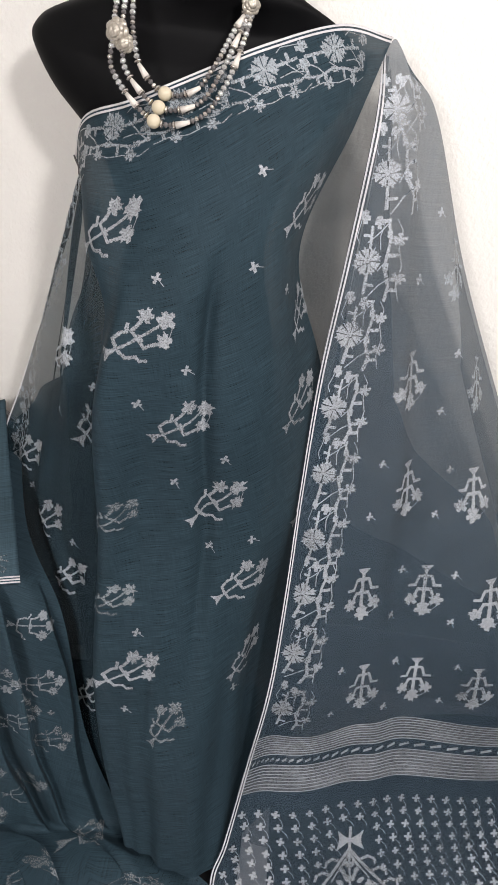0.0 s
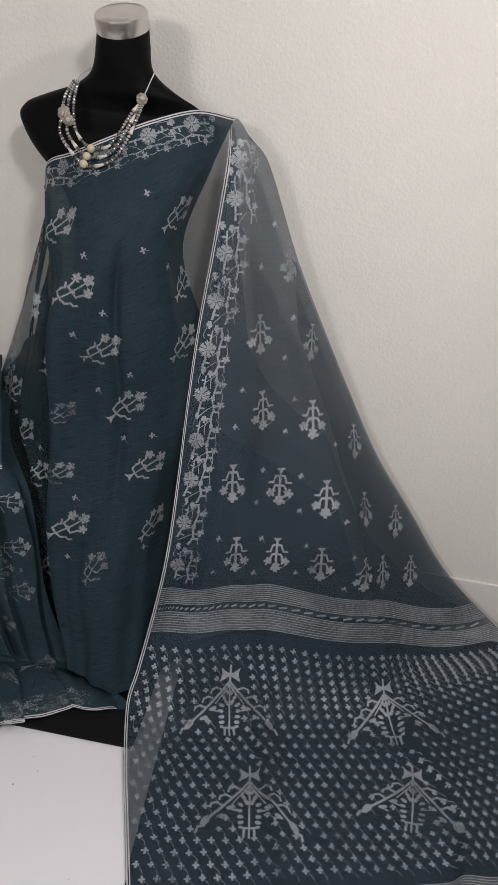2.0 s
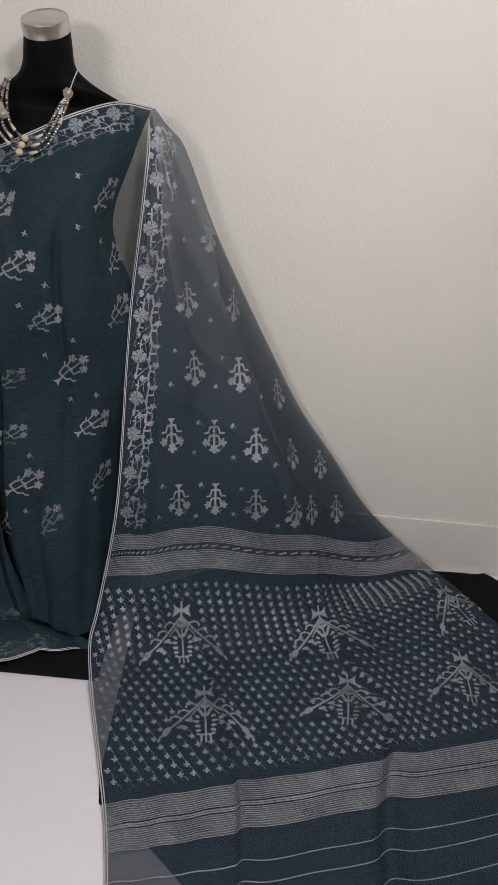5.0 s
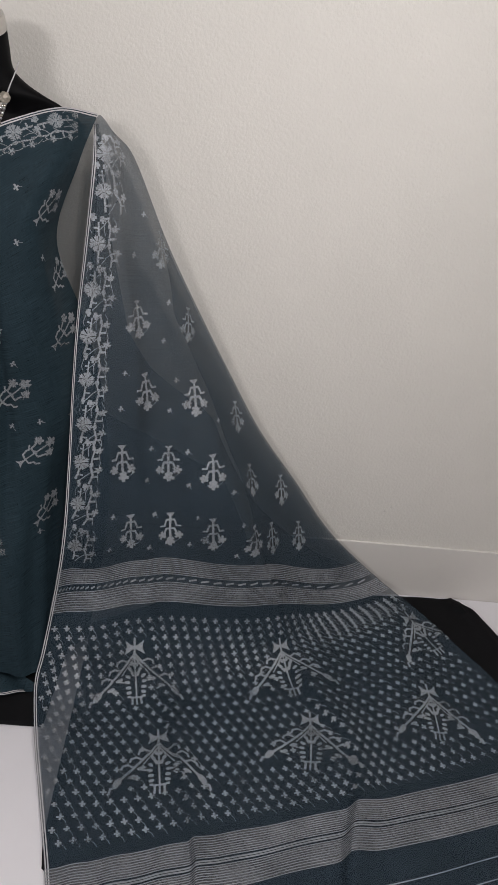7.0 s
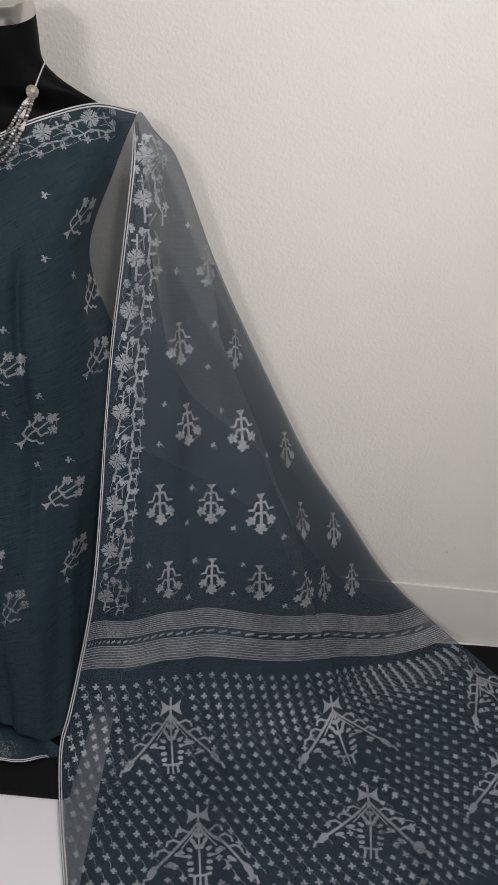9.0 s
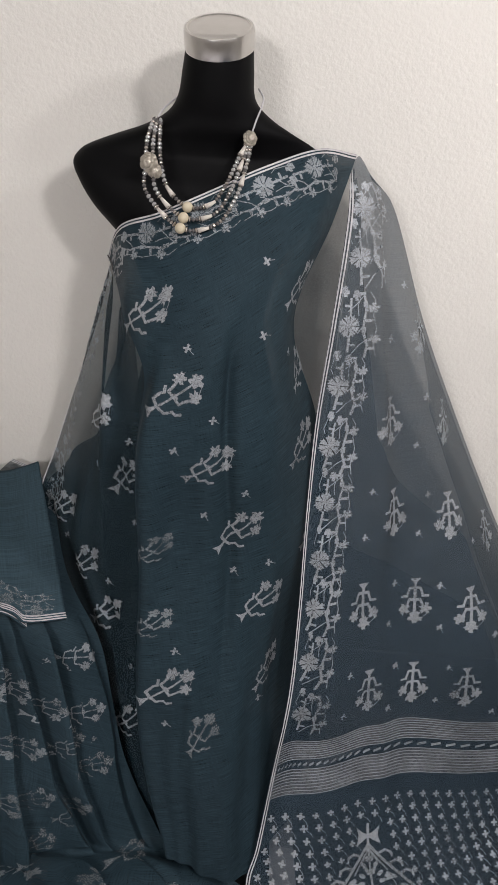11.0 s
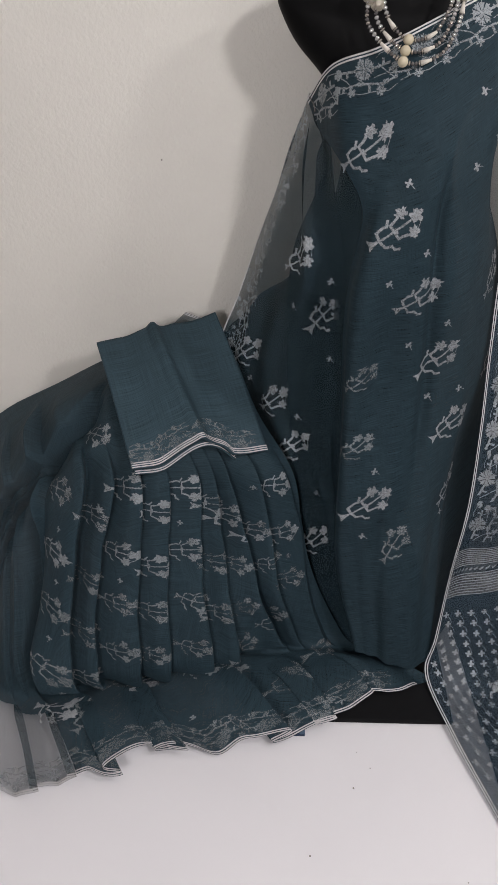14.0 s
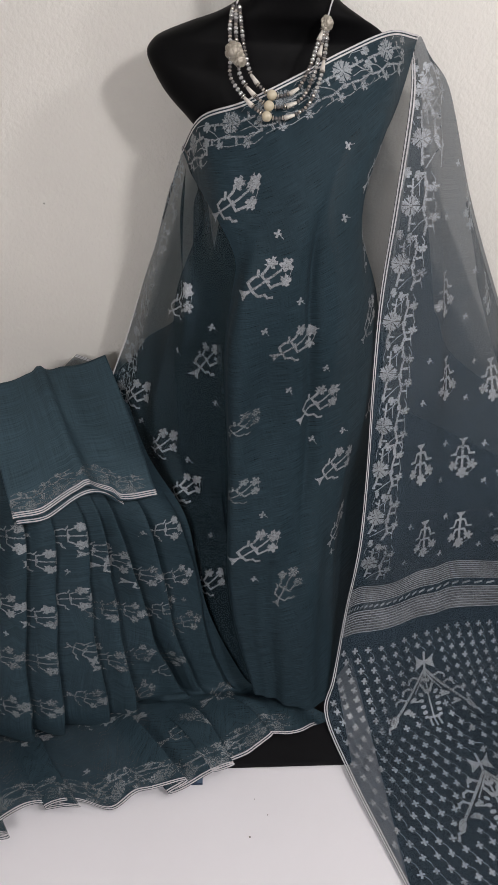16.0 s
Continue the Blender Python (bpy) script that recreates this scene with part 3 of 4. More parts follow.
sari = new("sari")
tagged(sari, "dark teal sheer sari with silver woven motifs draped on the form", "sari")
body_ob = sheet_object("body_drape", body, 260, 320, BODY, sari, u0=0.0, left=lambda v: 1.62 * smooth((v - 0.85) / 1.4))
sheet_object("body_drape_side", body, 70, 220, DENSE, sari, u0=0.0, u1=1.75, v0=0.95, lift=-0.006, right=lambda v: np.clip(1.75 * smooth((v - 0.85) / 1.4), 0.05, 1.75))
side_ob = sheet_object("side_drape", side, 60, 140, SHEER, sari)
sheet_object("side_drape_lining", side, 50, 120, DENSE, sari, u0=0.0, v0=0.3, lift=-0.012, left=lambda v: np.interp(v, (0.3, 0.9, 1.6, 2.2, 3.0, 3.6), (1.96, 1.5, 1.3, 0.9, 0.25, 0.0)))
pallu_ob = sheet_object("pallu", pallu, 200, 420, PALLU, sari)
sheet_object("pallu_under_layer", pallu, 90, 160, INNER, sari, u0=0.35, u1=3.97, v0=0.3, v1=7.0, lift=-0.009, right=lambda v: np.interp(v, (0.3, 1.8, 2.3, 3.2, 3.7, 4.4, 5.6, 7.0), (0.6, 1.38, 1.6, 1.74, 2.2, 3.2, 3.3, 3.985)), bottom=lambda u: 7.0 + 0.8 * smooth((u - 2.9) / 1.1))
sheet_object("pallu_inner_fold", pallu, 70, 160, VEIL, sari, u0=0.45, u1=3.0, v0=3.9, v1=8.1, lift=-0.018, right=lambda v: np.interp(v, (3.9, 5.2), (0.7, 3.0)))
sheet_object("pallu_edge_fold", pallu, 40, 140, VEIL, sari, u0=3.3, u1=4.0, v0=2.1, v1=7.7, lift=-0.006, left=lambda v: np.interp(v, (2.1, 3.0, 4.2, 5.3, 6.3), (3.75, 3.1, 3.3, 3.3, 3.1)))
back_rows = []
back_rows.append([(0.040, 0.985, 1.168), (0.062, 0.99, 1.170), (0.086, 0.992, 1.166)])
back_rows.append([(0.020, 0.965, 1.10), (0.055, 0.975, 1.10), (0.090, 0.972, 1.098)])
back_rows.append([(-0.02, 0.955, 0.95), (0.035, 0.965, 0.95), (0.085, 0.945, 0.945)])
back_rows.append([(0.02, 0.945, 0.80), (0.055, 0.95, 0.80), (0.085, 0.915, 0.805)])
back_rows.append([(0.06, 0.945, 0.66), (0.075, 0.94, 0.66), (0.085, 0.875, 0.66)])
sheet_object("back_drape", Cloth(back_rows), 16, 60, VEIL, sari)
pleat_ob = sheet_object("pleats", pleats, 900, 340, PLEAT, sari)
pleat_ob.data.materials.append(VEIL)
pleat_ob.data.materials.append(HEM)
# the corner of the hem lies single over the table
grid_u, grid_v = np.meshgrid((np.arange(899) + 0.5) * 6 / 899, (np.arange(339) + 0.5) * 8 / 339)
single = (grid_v > 6.0 + 0.35 * grid_u) & (grid_u < 1.75)
hem = grid_v > 6.05 + 0.08 * np.sin(7 * grid_u)
pleat_ob.data.polygons.foreach_set("material_index", np.where(single, 1, np.where(hem, 2, 0)).ravel())
blouse_ob = new("blouse_piece")
tagged(blouse_ob, "folded teal blouse piece lying on the pleats", "blouse piece")
sheet_object("folded_cloth", blouse, 60, 40, BLOUSE, blouse_ob, 0.006, lift=0.024)
low_rows = [[(x + 0.006, y - 0.002, z - 0.006) for x, y, z in r[:4]] for r in blouse_rows]
blouse_low = Cloth(low_rows)
sheet_object("lower_fold", blouse_low, 40, 40, BLOUSE, blouse_ob, 0.003, lift=0.016)
corner = Cloth([[(-0.545, 1.055, 0.535), (-0.51, 1.06, 0.575), (-0.485, 1.062, 0.60)], [(-0.50, 1.045, 0.545), (-0.47, 1.05, 0.572), (-0.445, 1.052, 0.588)], [(-0.45, 1.03, 0.555), (-0.43, 1.035, 0.565), (-0.41, 1.04, 0.572)]])
corner_ob = sheet_object("folded_corner", corner, 16, 16, SHEER, sari)

# ---- woven ornament ----
rng = random.Random(7)


WEFT = 0.0009


class Thread:
    """Gathers flat shapes in cloth metres and weaves them as rows of short silver wefts with frayed ends."""

    def __init__(self):
        self.shapes, self.v, self.f = [], [], []

    def poly(self, pts):
        self.shapes.append(list(pts))

    def stroke(self, pts, w):
        for (x0, y0), (x1, y1) in zip(pts, pts[1:]):
            d = math.hypot(x1 - x0, y1 - y0) + 1e-9
            ox, oy = -(y1 - y0) / d * w / 2, (x1 - x0) / d * w / 2
            ex, ey = (x1 - x0) / d * w * 0.35, (y1 - y0) / d * w * 0.35
            self.shapes.append([(x0 - ex + ox, y0 - ey + oy), (x1 + ex + ox, y1 + ey + oy), (x1 + ex - ox, y1 + ey - oy), (x0 - ex - ox, y0 - ey - oy)])

    def float_yarn(self, pts, w=0.0008):
        """A single loose yarn, laid as it is."""
        for (x0, y0), (x1, y1) in zip(pts, pts[1:]):
            d = math.hypot(x1 - x0, y1 - y0) + 1e-9
            n = max(1, int(d / 0.008))
            ox, oy = -(y1 - y0) / d * w / 2, (x1 - x0) / d * w / 2
            i = len(self.v)
            for k in range(n + 1):
                px, py = x0 + (x1 - x0) * k / n, y0 + (y1 - y0) * k / n
                self.v += [(px + ox, py + oy), (px - ox, py - oy)]
            self.f += [(i + 2 * k, i + 2 * k + 1, i + 2 * k + 3, i + 2 * k + 2) for k in range(n)]

    def flower(self, x, y, r, petals=5, turn=0.0, valley=0.40):
        pts = []
        for k in range(petals):
            a = turn + 2 * math.pi * k / petals
            h = math.pi / petals
            for da, q in ((-0.66 * h, 0.74), (-0.40 * h, 1.0), (0.0, 0.88), (0.40 * h, 1.02), (0.66 * h, 0.72), (h, valley)):
                s = r * q * rng.uniform(0.84, 1.14)
                pts.append((x + s * math.cos(a + da), y + s * math.sin(a + da)))
        self.poly(pts)

    def bar(self, x, y, wide, high):
        self.poly([(x - wide / 2, y - high / 2), (x + wide / 2, y - high / 2), (x + wide / 2, y + high / 2), (x - wide / 2, y + high / 2)])

    def leaf(self, x, y, long, wide, turn):
        c, s = math.cos(turn), math.sin(turn)
        pts = [(-0.5, -0.25), (-0.15, -0.5), (0.35, -0.35), (0.5, 0.0), (0.35, 0.35), (-0.15, 0.5), (-0.5, 0.25)]
        self.poly([(x + a * long * c - b * wide * s, y + a * long * s + b * wide * c) for a, b in pts])

    def woven(self, pitch=WEFT, fray=0.0005):
        ys = [p[1] for q in self.shapes for p in q]
        y = math.floor(min(ys) / pitch) * pitch
        while y < max(ys):
            y += pitch
            runs = []
            for q in self.shapes:
                hits = sorted(x0 + (y - y0) / (y1 - y0) * (x1 - x0) for (x0, y0), (x1, y1) in zip(q, q[1:] + q[:1]) if (y0 > y) != (y1 > y))
                runs += list(zip(hits[::2], hits[1::2]))
            merged = []
            for a, b in sorted(runs):
                if merged and a < merged[-1][1] + 0.0004:
                    merged[-1][1] = max(b, merged[-1][1])
                else:
                    merged.append([a, b])
            for a, b in merged:
                a, b = a + rng.uniform(-fray, fray), b + rng.uniform(-fray, fray)
                n = max(1, int((b - a) / 0.006))
                i = len(self.v)
                for k in range(n + 1):
                    x = a + (b - a) * k / n
                    self.v += [(x, y - pitch / 2), (x, y + pitch / 2)]
                self.f += [(i + 2 * k, i + 2 * k + 2, i + 2 * k + 3, i + 2 * k + 1) for k in range(n)]
        return self


def sprig(size=1.0, stout=0.9):
    """Branch with three blossoms, two hooked shoots and a flared foot; y runs along the stem."""
    t = Thread()
    k = 0.001 * size
    w = 0.0040 * size * stout
    t.stroke([(0, -40 * k), (rng.uniform(-1, 1) * k, -10 * k), (0, 28 * k)], w * 0.85)
    t.poly([(-8 * k, -45 * k), (0, -42 * k), (8 * k, -45 * k), (3 * k, -36 * k), (2 * k, -31 * k), (-2 * k, -31 * k), (-3 * k, -36 * k)])
    for s in (-1, 1):
        hook = [(0, -27), (11, -25), (14, -14), (12, -9), (19, -3)] if s < 0 else [(0, -27), (11, -26), (15, -17), (21, -16), (24, -10)]
        t.stroke([(s * x * k, y * k) for x, y in hook], w)
        arm = [(0, -4), (11, -4), (13, 5), (16, 13)]
        t.stroke([(s * x * k, y * k) for x, y in arm], w * 1.05)
        t.flower(s * 17 * k, 19 * k, 9.8 * k, 5, 1.57 - 0.5 * s, 0.62)
    t.bar(0, -3 * k, 9 * k, 6 * k)
    t.flower(0, 34 * k, 11.5 * k, 5, 1.57, 0.60)
    t.float_yarn([(20 * k, 22 * k), (12 * k, 33 * k), (3 * k, 38 * k)])
    return t.woven()


def sapling(size=1.0):
    """Small upright tree: flared cap, a roof-like tier with feet, a second tier with blossoms, a blossom below."""
    t = Thread()
    k = 0.001 * size
    w = 0.0046 * size
    t.stroke([(0, 33 * k), (rng.uniform(-1, 1) * k, 0), (0, -24 * k)], w * 1.15)
    t.poly([(-10 * k, 41 * k), (10 * k, 41 * k), (7 * k, 37 * k), (3 * k, 33 * k), (-3 * k, 33 * k), (-7 * k, 37 * k)])
    t.bar(0, 24 * k, 21 * k, 4.6 * k)
    t.bar(0, 3 * k, 21 * k, 4.8 * k)
    for s in (-1, 1):
        t.stroke([(s * 9.5 * k, 23 * k), (s * 13.5 * k, 11 * k)], w * 0.9)
        t.bar(s * 18 * k, 9.5 * k, 13 * k, 4.4 * k)
        t.stroke([(s * 9.5 * k, 2 * k), (s * 14 * k, -8 * k)], w)
        t.flower(s * 18.5 * k, -13 * k, 10.5 * k, 5, -1.57 + 0.4 * s, 0.58)
    t.flower(0, -29 * k, 12.5 * k, 5, -1.57, 0.55)
    t.float_yarn([(24 * k, -16 * k), (17 * k, -26 * k), (8 * k, -32 * k)])
    return t.woven()


def butti(size=1.0):
    t = Thread()
    k = 0.001 * size
    t.bar(0, 0, 11 * k, 3.4 * k)
    t.stroke([(-1 * k, -4.5 * k), (1 * k, 5 * k)], 0.0036 * size)
    t.float_yarn([(3 * k, -1 * k), (10 * k, -6 * k)])
    return t.woven()


def great_tree(size=1.0):
    """Bow on top, two long boughs with hooked leaves and a leafy wreath between them; y points to the bow."""
    t = Thread()
    k = 0.001 * size
    for s in (-1, 1):
        t.poly([(s * x * k, y * k) for x, y in ((2, 3), (10, 7), (20, 16), (17, 4), (18, -4), (22, -15), (9, -8), (2, -3))])
    t.stroke([(0, 19 * k), (0, -24 * k)], 0.0044 * size)
    t.bar(0, -20 * k, 16 * k, 3.5 * k)
    for s in (-1, 1):
        bough = [(0, -14), (19, -36), (40, -58), (61, -80), (79, -98)]
        t.stroke([(s * x * k, y * k) for x, y in bough], 0.0050 * size)
        t.stroke([(s * x * k, (y - 9) * k) for x, y in ((2, -14), (17, -34), (30, -50))], 0.0026 * size)
        for x, y in ((16, -31), (33, -49), (50, -67)):
            t.stroke([(s * x * k, y * k), (s * (x + 12) * k, (y + 5) * k), (s * (x + 22) * k, (y + 1) * k), (s * (x + 24) * k, (y - 6) * k)], 0.0044 * size)
        for x, y in ((38, -60), (56, -79)):
            t.leaf(s * (x - 2) * k, (y - 9) * k, 17 * k, 8.5 * k, -0.35 if s > 0 else math.pi + 0.35)
            t.stroke([(s * (x - 3) * k, (y - 12) * k), (s * (x - 12) * k, (y - 14) * k)], 0.0032 * size)
        t.leaf(s * 82 * k, -102 * k, 24 * k, 14 * k, -0.95 if s > 0 else math.pi + 0.95)
        t.stroke([(s * 82 * k, -110 * k), (s * 94 * k, -114 * k), (s * 97 * k, -124 * k)], 0.0046 * size)
        t.stroke([(s * x * k, y * k) for x, y in ((1, -24), (9, -34), (15, -46))], 0.0024 * size)
        for x, y, a in ((5, -36, 1.1), (11, -47, 0.9), (6, -56, 0.8), (17, -62, 0.5), (19, -74, 0.2), (17, -86, 0.0), (16, -97, -0.2)):
            t.leaf(s * x * k, y * k, rng.uniform(11, 13) * k, 7.5 * k, a if s > 0 else math.pi - a)
        t.stroke([(s * 9 * k, -107 * k), (s * 10 * k, -124 * k)], 0.0046 * size)
        t.bar(s * 16 * k, -106 * k, 7 * k, 5 * k)
    t.stroke([(0, -24 * k), (0, -126 * k)], 0.0036 * size)
    t.bar(0, -60 * k, 15 * k, 4 * k)
    t.bar(0, -108 * k, 26 * k, 4.6 * k)
    return t.woven()


def lay(cloth, shapes, name, parent, material=None, lift=0.0012, steps=1, label="", wide=1.0):
    """Lay shapes [(Thread, u, v, turn)] on a sheet as one mesh; turn is the way the shape's y points, from u towards v."""
    verts, faces = [], []
    for t, u, v, turn in shapes:
        xy = np.array(t.v) * (wide, 1.0)
        a = radians(turn)
        up, right = np.array([math.cos(a), math.sin(a)]), np.array([-math.sin(a), math.cos(a)])
        d = xy[:, :1] * right + xy[:, 1:] * up
        um, vm = np.clip(u, 0.01, cloth.cols - 1.01), np.clip(v, 0.01, cloth.rows - 1.01)
        e1, e2, inv = cloth.frame_at(um, vm)
        if steps == 1:
            uv = np.array([um, vm]) + (d[:, :1] * e1 + d[:, 1:] * e2) @ inv.T
        else:
            uv = np.tile([float(um), float(vm)], (len(d), 1))
            for _ in range(steps):
                q1, q2, qi = cloth.frames_at(np.clip(uv[:, 0], 0.01, cloth.cols - 1.01), np.clip(uv[:, 1], 0.01, cloth.rows - 1.01))
                uv += np.einsum("nij,nj->ni", qi, d[:, :1] * q1 + d[:, 1:] * q2) / steps
        base = len(verts)
        verts += [tuple(p) for p in cloth.at(np.clip(uv[:, 0], 0, cloth.cols - 1), np.clip(uv[:, 1], 0, cloth.rows - 1), lift)]
        faces += [tuple(base + k for k in f) for f in t.f]
    me = bpy.data.meshes.new(name)
    me.from_pydata(verts, [], faces)
    me.materials.append(material or SILVER)
    ob = new(name, me)
    ob.parent = parent
    return tagged(ob, label) if label else ob


def line_on(cloth, name, parent, us, vs, offsets, width, material, lift=0.0014, across="u", label=""):
    """Threads that follow a line of the sheet, each shifted sideways by an offset in metres."""
    verts, faces = [], []
    us, vs = np.asarray(us, float), np.asarray(vs, float)
    p0 = cloth.base(us, vs)
    e = 0.01
    if across == "u":
        p1 = cloth.base(np.clip(us + e, 0, cloth.cols - 1), vs)
        p2 = cloth.base(np.clip(us - e, 0, cloth.cols - 1), vs)
        span = np.clip(us + e, 0, cloth.cols - 1) - np.clip(us - e, 0, cloth.cols - 1)
    else:
        p1 = cloth.base(us, np.clip(vs + e, 0, cloth.rows - 1))
        p2 = cloth.base(us, np.clip(vs - e, 0, cloth.rows - 1))
        span = np.clip(vs + e, 0, cloth.rows - 1) - np.clip(vs - e, 0, cloth.rows - 1)
    rate = np.clip(span / (np.linalg.norm(p1 - p2, axis=1) + 1e-9), 0, 40)
    for off in offsets:
        sides = []
        for w in (off - width / 2, off + width / 2):
            if across == "u":
                sides.append(cloth.at(np.clip(us + w * rate, 0, cloth.cols - 1), vs, lift))
            else:
                sides.append(cloth.at(us, np.clip(vs + w * rate, 0, cloth.rows - 1), lift))
        base, n = len(verts), len(us)
        verts += [tuple(p) for p in sides[0]] + [tuple(p) for p in sides[1]]
        faces += [(base + k, base + k + 1, base + n + k + 1, base + n + k) for k in range(n - 1)]
    me = bpy.data.meshes.new(name)
    me.from_pydata(verts, [], faces)
    me.materials.append(material)
    ob = new(name, me)
    ob.parent = parent
    return tagged(ob, label) if label else ob


BODY_SPRIGS = [(1.55, 1.28, -50), (2.43, 2.26, -33), (3.27, 3.02, -34), (3.85, 3.70, -41), (4.40, 4.39, -30), (4.75, 5.11, -40), (2.59, 5.09, -45), (5.21, 1.54, -31), (5.70, 2.44, -35), (5.33, 3.09, -35), (5.45, 3.95, -35)]
for u, v, a in BODY_SPRIGS:
    lay(body, [(sprig(rng.uniform(0.95, 1.08)), u, v, a)], "woven_motif", body_ob)
for u, v, a, size in ((3.29, 5.53, -62, 0.95), (2.24, 3.84, -48, 0.72), (2.24, 4.53, -50, 0.75)):
    lay(body, [(sprig(size), u, v, a)], "woven_motif", body_ob, FAINT)
BODY_BUTTIS = [(3.96, 0.98), (2.53, 1.70), (3.24, 2.56), (2.53, 2.86), (3.98, 3.30), (3.17, 3.51), (4.47, 4.05), (3.78, 4.09), (2.71, 4.74), (2.5, 5.47), (4.61, 5.37), (4.3, 1.9), (5.1, 2.2)]
for u, v in BODY_BUTTIS:
    lay(body, [(butti(), u, v, rng.uniform(-110, -60))], "woven_dot", body_ob)
SIDE_SPRIGS = [(1.03, 1.98, -52), (1.70, 2.77, -60), (0.44, 3.77, -58), (1.00, 4.18, -52), (1.13, 4.82, -52), (1.05, 5.96, -52)]
for u, v, a in SIDE_SPRIGS:
    lay(side, [(sprig(), u, v, a)], "woven_motif", side_ob)
for u, v in ((1.78, 2.14), (1.9, 3.35), (1.15, 2.79), (0.56, 4.09), (1.4, 4.28), (1.3, 5.4)):
    lay(side, [(butti(), u, v, -95)], "woven_dot", side_ob)

PALLU_TREES = [(3.44, 2.14, -74), (2.02, 3.05, -88), (3.40, 3.20, -68), (2.02, 4.02, -95), (2.90, 4.14, -87), (3.70, 4.62, -70), (1.64, 5.04, -84), (2.33, 5.11, -98), (2.86, 5.19, -93), (3.40, 5.53, -65), (3.75, 5.98, -62), (1.71, 6.17, -89), (2.21, 6.20, -98), (2.64, 6.20, -100), (3.04, 6.35, -90), (3.31, 6.50, -78), (3.65, 6.75, -68)]
for u, v, a in PALLU_TREES:
    lay(pallu, [(sapling(rng.uniform(0.94, 1.04)), u, v, a)], "woven_tree", pallu_ob, SOFT if u > 3.2 else SILVER)
PALLU_BUTTIS = [(3.04, 1.69), (2.32, 2.14), (3.0, 2.86), (2.58, 3.35), (1.62, 3.72), (2.63, 3.87), (1.56, 4.21), (2.42, 4.29), (3.23, 4.51), (2.12, 4.89), (2.61, 4.89), (2.01, 5.38), (2.52, 5.41), (3.0, 5.53), (1.45, 5.83), (2.05, 5.94), (2.52, 5.94), (2.97, 6.05), (1.37, 6.39), (1.93, 6.5), (2.38, 6.43), (2.81, 6.54)]
for u, v in PALLU_BUTTIS:
    lay(pallu, [(butti(rng.uniform(0.9, 1.15)), u, v, rng.uniform(-110, -70))], "woven_dot", pallu_ob)
GREAT = [(1.76, 8.05, -86), (2.95, 8.27, -84), (1.70, 10.0, -84), (2.86, 10.0, -70), (3.90, 8.98, -85), (3.61, 10.4, -62)]
for u, v, a in GREAT:
    lay(pallu, [(great_tree(1.06), u, v, a)], "great_tree", pallu_ob, steps=5)


# the flowered border: one repeat, y along the edge, x away from it
def border_unit(long, wide=1.0):
    t = Thread()
    k = 0.001 * wide
    h = long / 2
    for n in range(8):
        a = 0.39 + n * math.pi / 4 + rng.uniform(-0.06, 0.06)
        r = rng.uniform(17, 20) * k
        pts = [(0.2 * r, -0.34), (0.97 * r, -0.33), (0.86 * r, -0.1), (1.1 * r, 0.03), (0.88 * r, 0.12), (0.97 * r, 0.33), (0.2 * r, 0.34)]
        t.poly([(q * math.cos(a + d), q * math.sin(a + d)) for q, d in pts])
    t.bar(0, 0, 7 * k, 6 * k)
    for s in (-1, 1):
        t.stroke([(1 * k, s * 17 * k), (0, s * (h - 9 * k))], 4.2 * k)
    for x, y in ((-12, 2), (10, -3)):
        t.bar(x * k, h + y * k, 15 * k, 6 * k)
        t.bar((x + 1) * k, h + y * k, 6.5 * k, 17 * k)
        t.bar((x - 4) * k, h + (y + 5) * k, 4 * k, 5 * k)
    t.bar(20 * k, h - 1 * k, 16 * k, 4.5 * k)
    vine = [(24, -h / k), (28, -0.62 * h / k), (23, -0.2 * h / k), (25, 0.2 * h / k), (29, 0.6 * h / k), (24, h / k)]
    t.stroke([(x * k, y * k) for x, y in vine], 3.6 * k)
    t.bar(24 * k, -0.12 * h, 7 * k, 10 * k)
    t.bar(27 * k, 0.66 * h, 7 * k, 9 * k)
    t.bar(-6 * k, 0.62 * h, 9 * k, 4 * k)
    t.bar(7 * k, -0.60 * h, 9 * k, 4 * k)
    t.float_yarn([(-4 * k, 0.45 * h), (12 * k, 0.7 * h), (26 * k, 0.95 * h)], 0.0014)
    t.float_yarn([(4 * k, -0.95 * h), (17 * k, -0.6 * h), (30 * k, -0.4 * h)], 0.0014)
    t.bar(31 * k, 0.16 * h, 13 * k, 5 * k)
    t.bar(31 * k, -0.72 * h, 12 * k, 4.5 * k)
    t.flower(39 * k, 0.52 * h, 8.6 * k, 5, 0.2)
    t.flower(38 * k, -0.42 * h, 8.6 * k, 5, -0.3)
    t.stroke([(27 * k, 0.45 * h), (35 * k, 0.5 * h)], 2.6 * k)
    t.stroke([(26 * k, -0.5 * h), (34 * k, -0.44 * h)], 2.6 * k)
    outer = [(36, h / k), (42, 0.75 * h / k), (38, 0.3 * h / k), (41, -0.1 * h / k), (36, -0.6 * h / k), (38, -h / k)]
    t.float_yarn([(x * k, y * k) for x, y in outer], 0.0011)
    inner = [(-16, h / k), (-19, 0.55 * h / k), (-14, 0.4 * h / k)]
    t.float_yarn([(x * k, y * k) for x, y in inner], 0.0010)
    t.float_yarn([(16 * k, 0.3 * h), (14 * k, 0.62 * h), (20 * k, h)], 0.0012)
    t.float_yarn([(14 * k, -0.25 * h), (25 * k, 0.05 * h)], 0.0012)
    return t.woven()


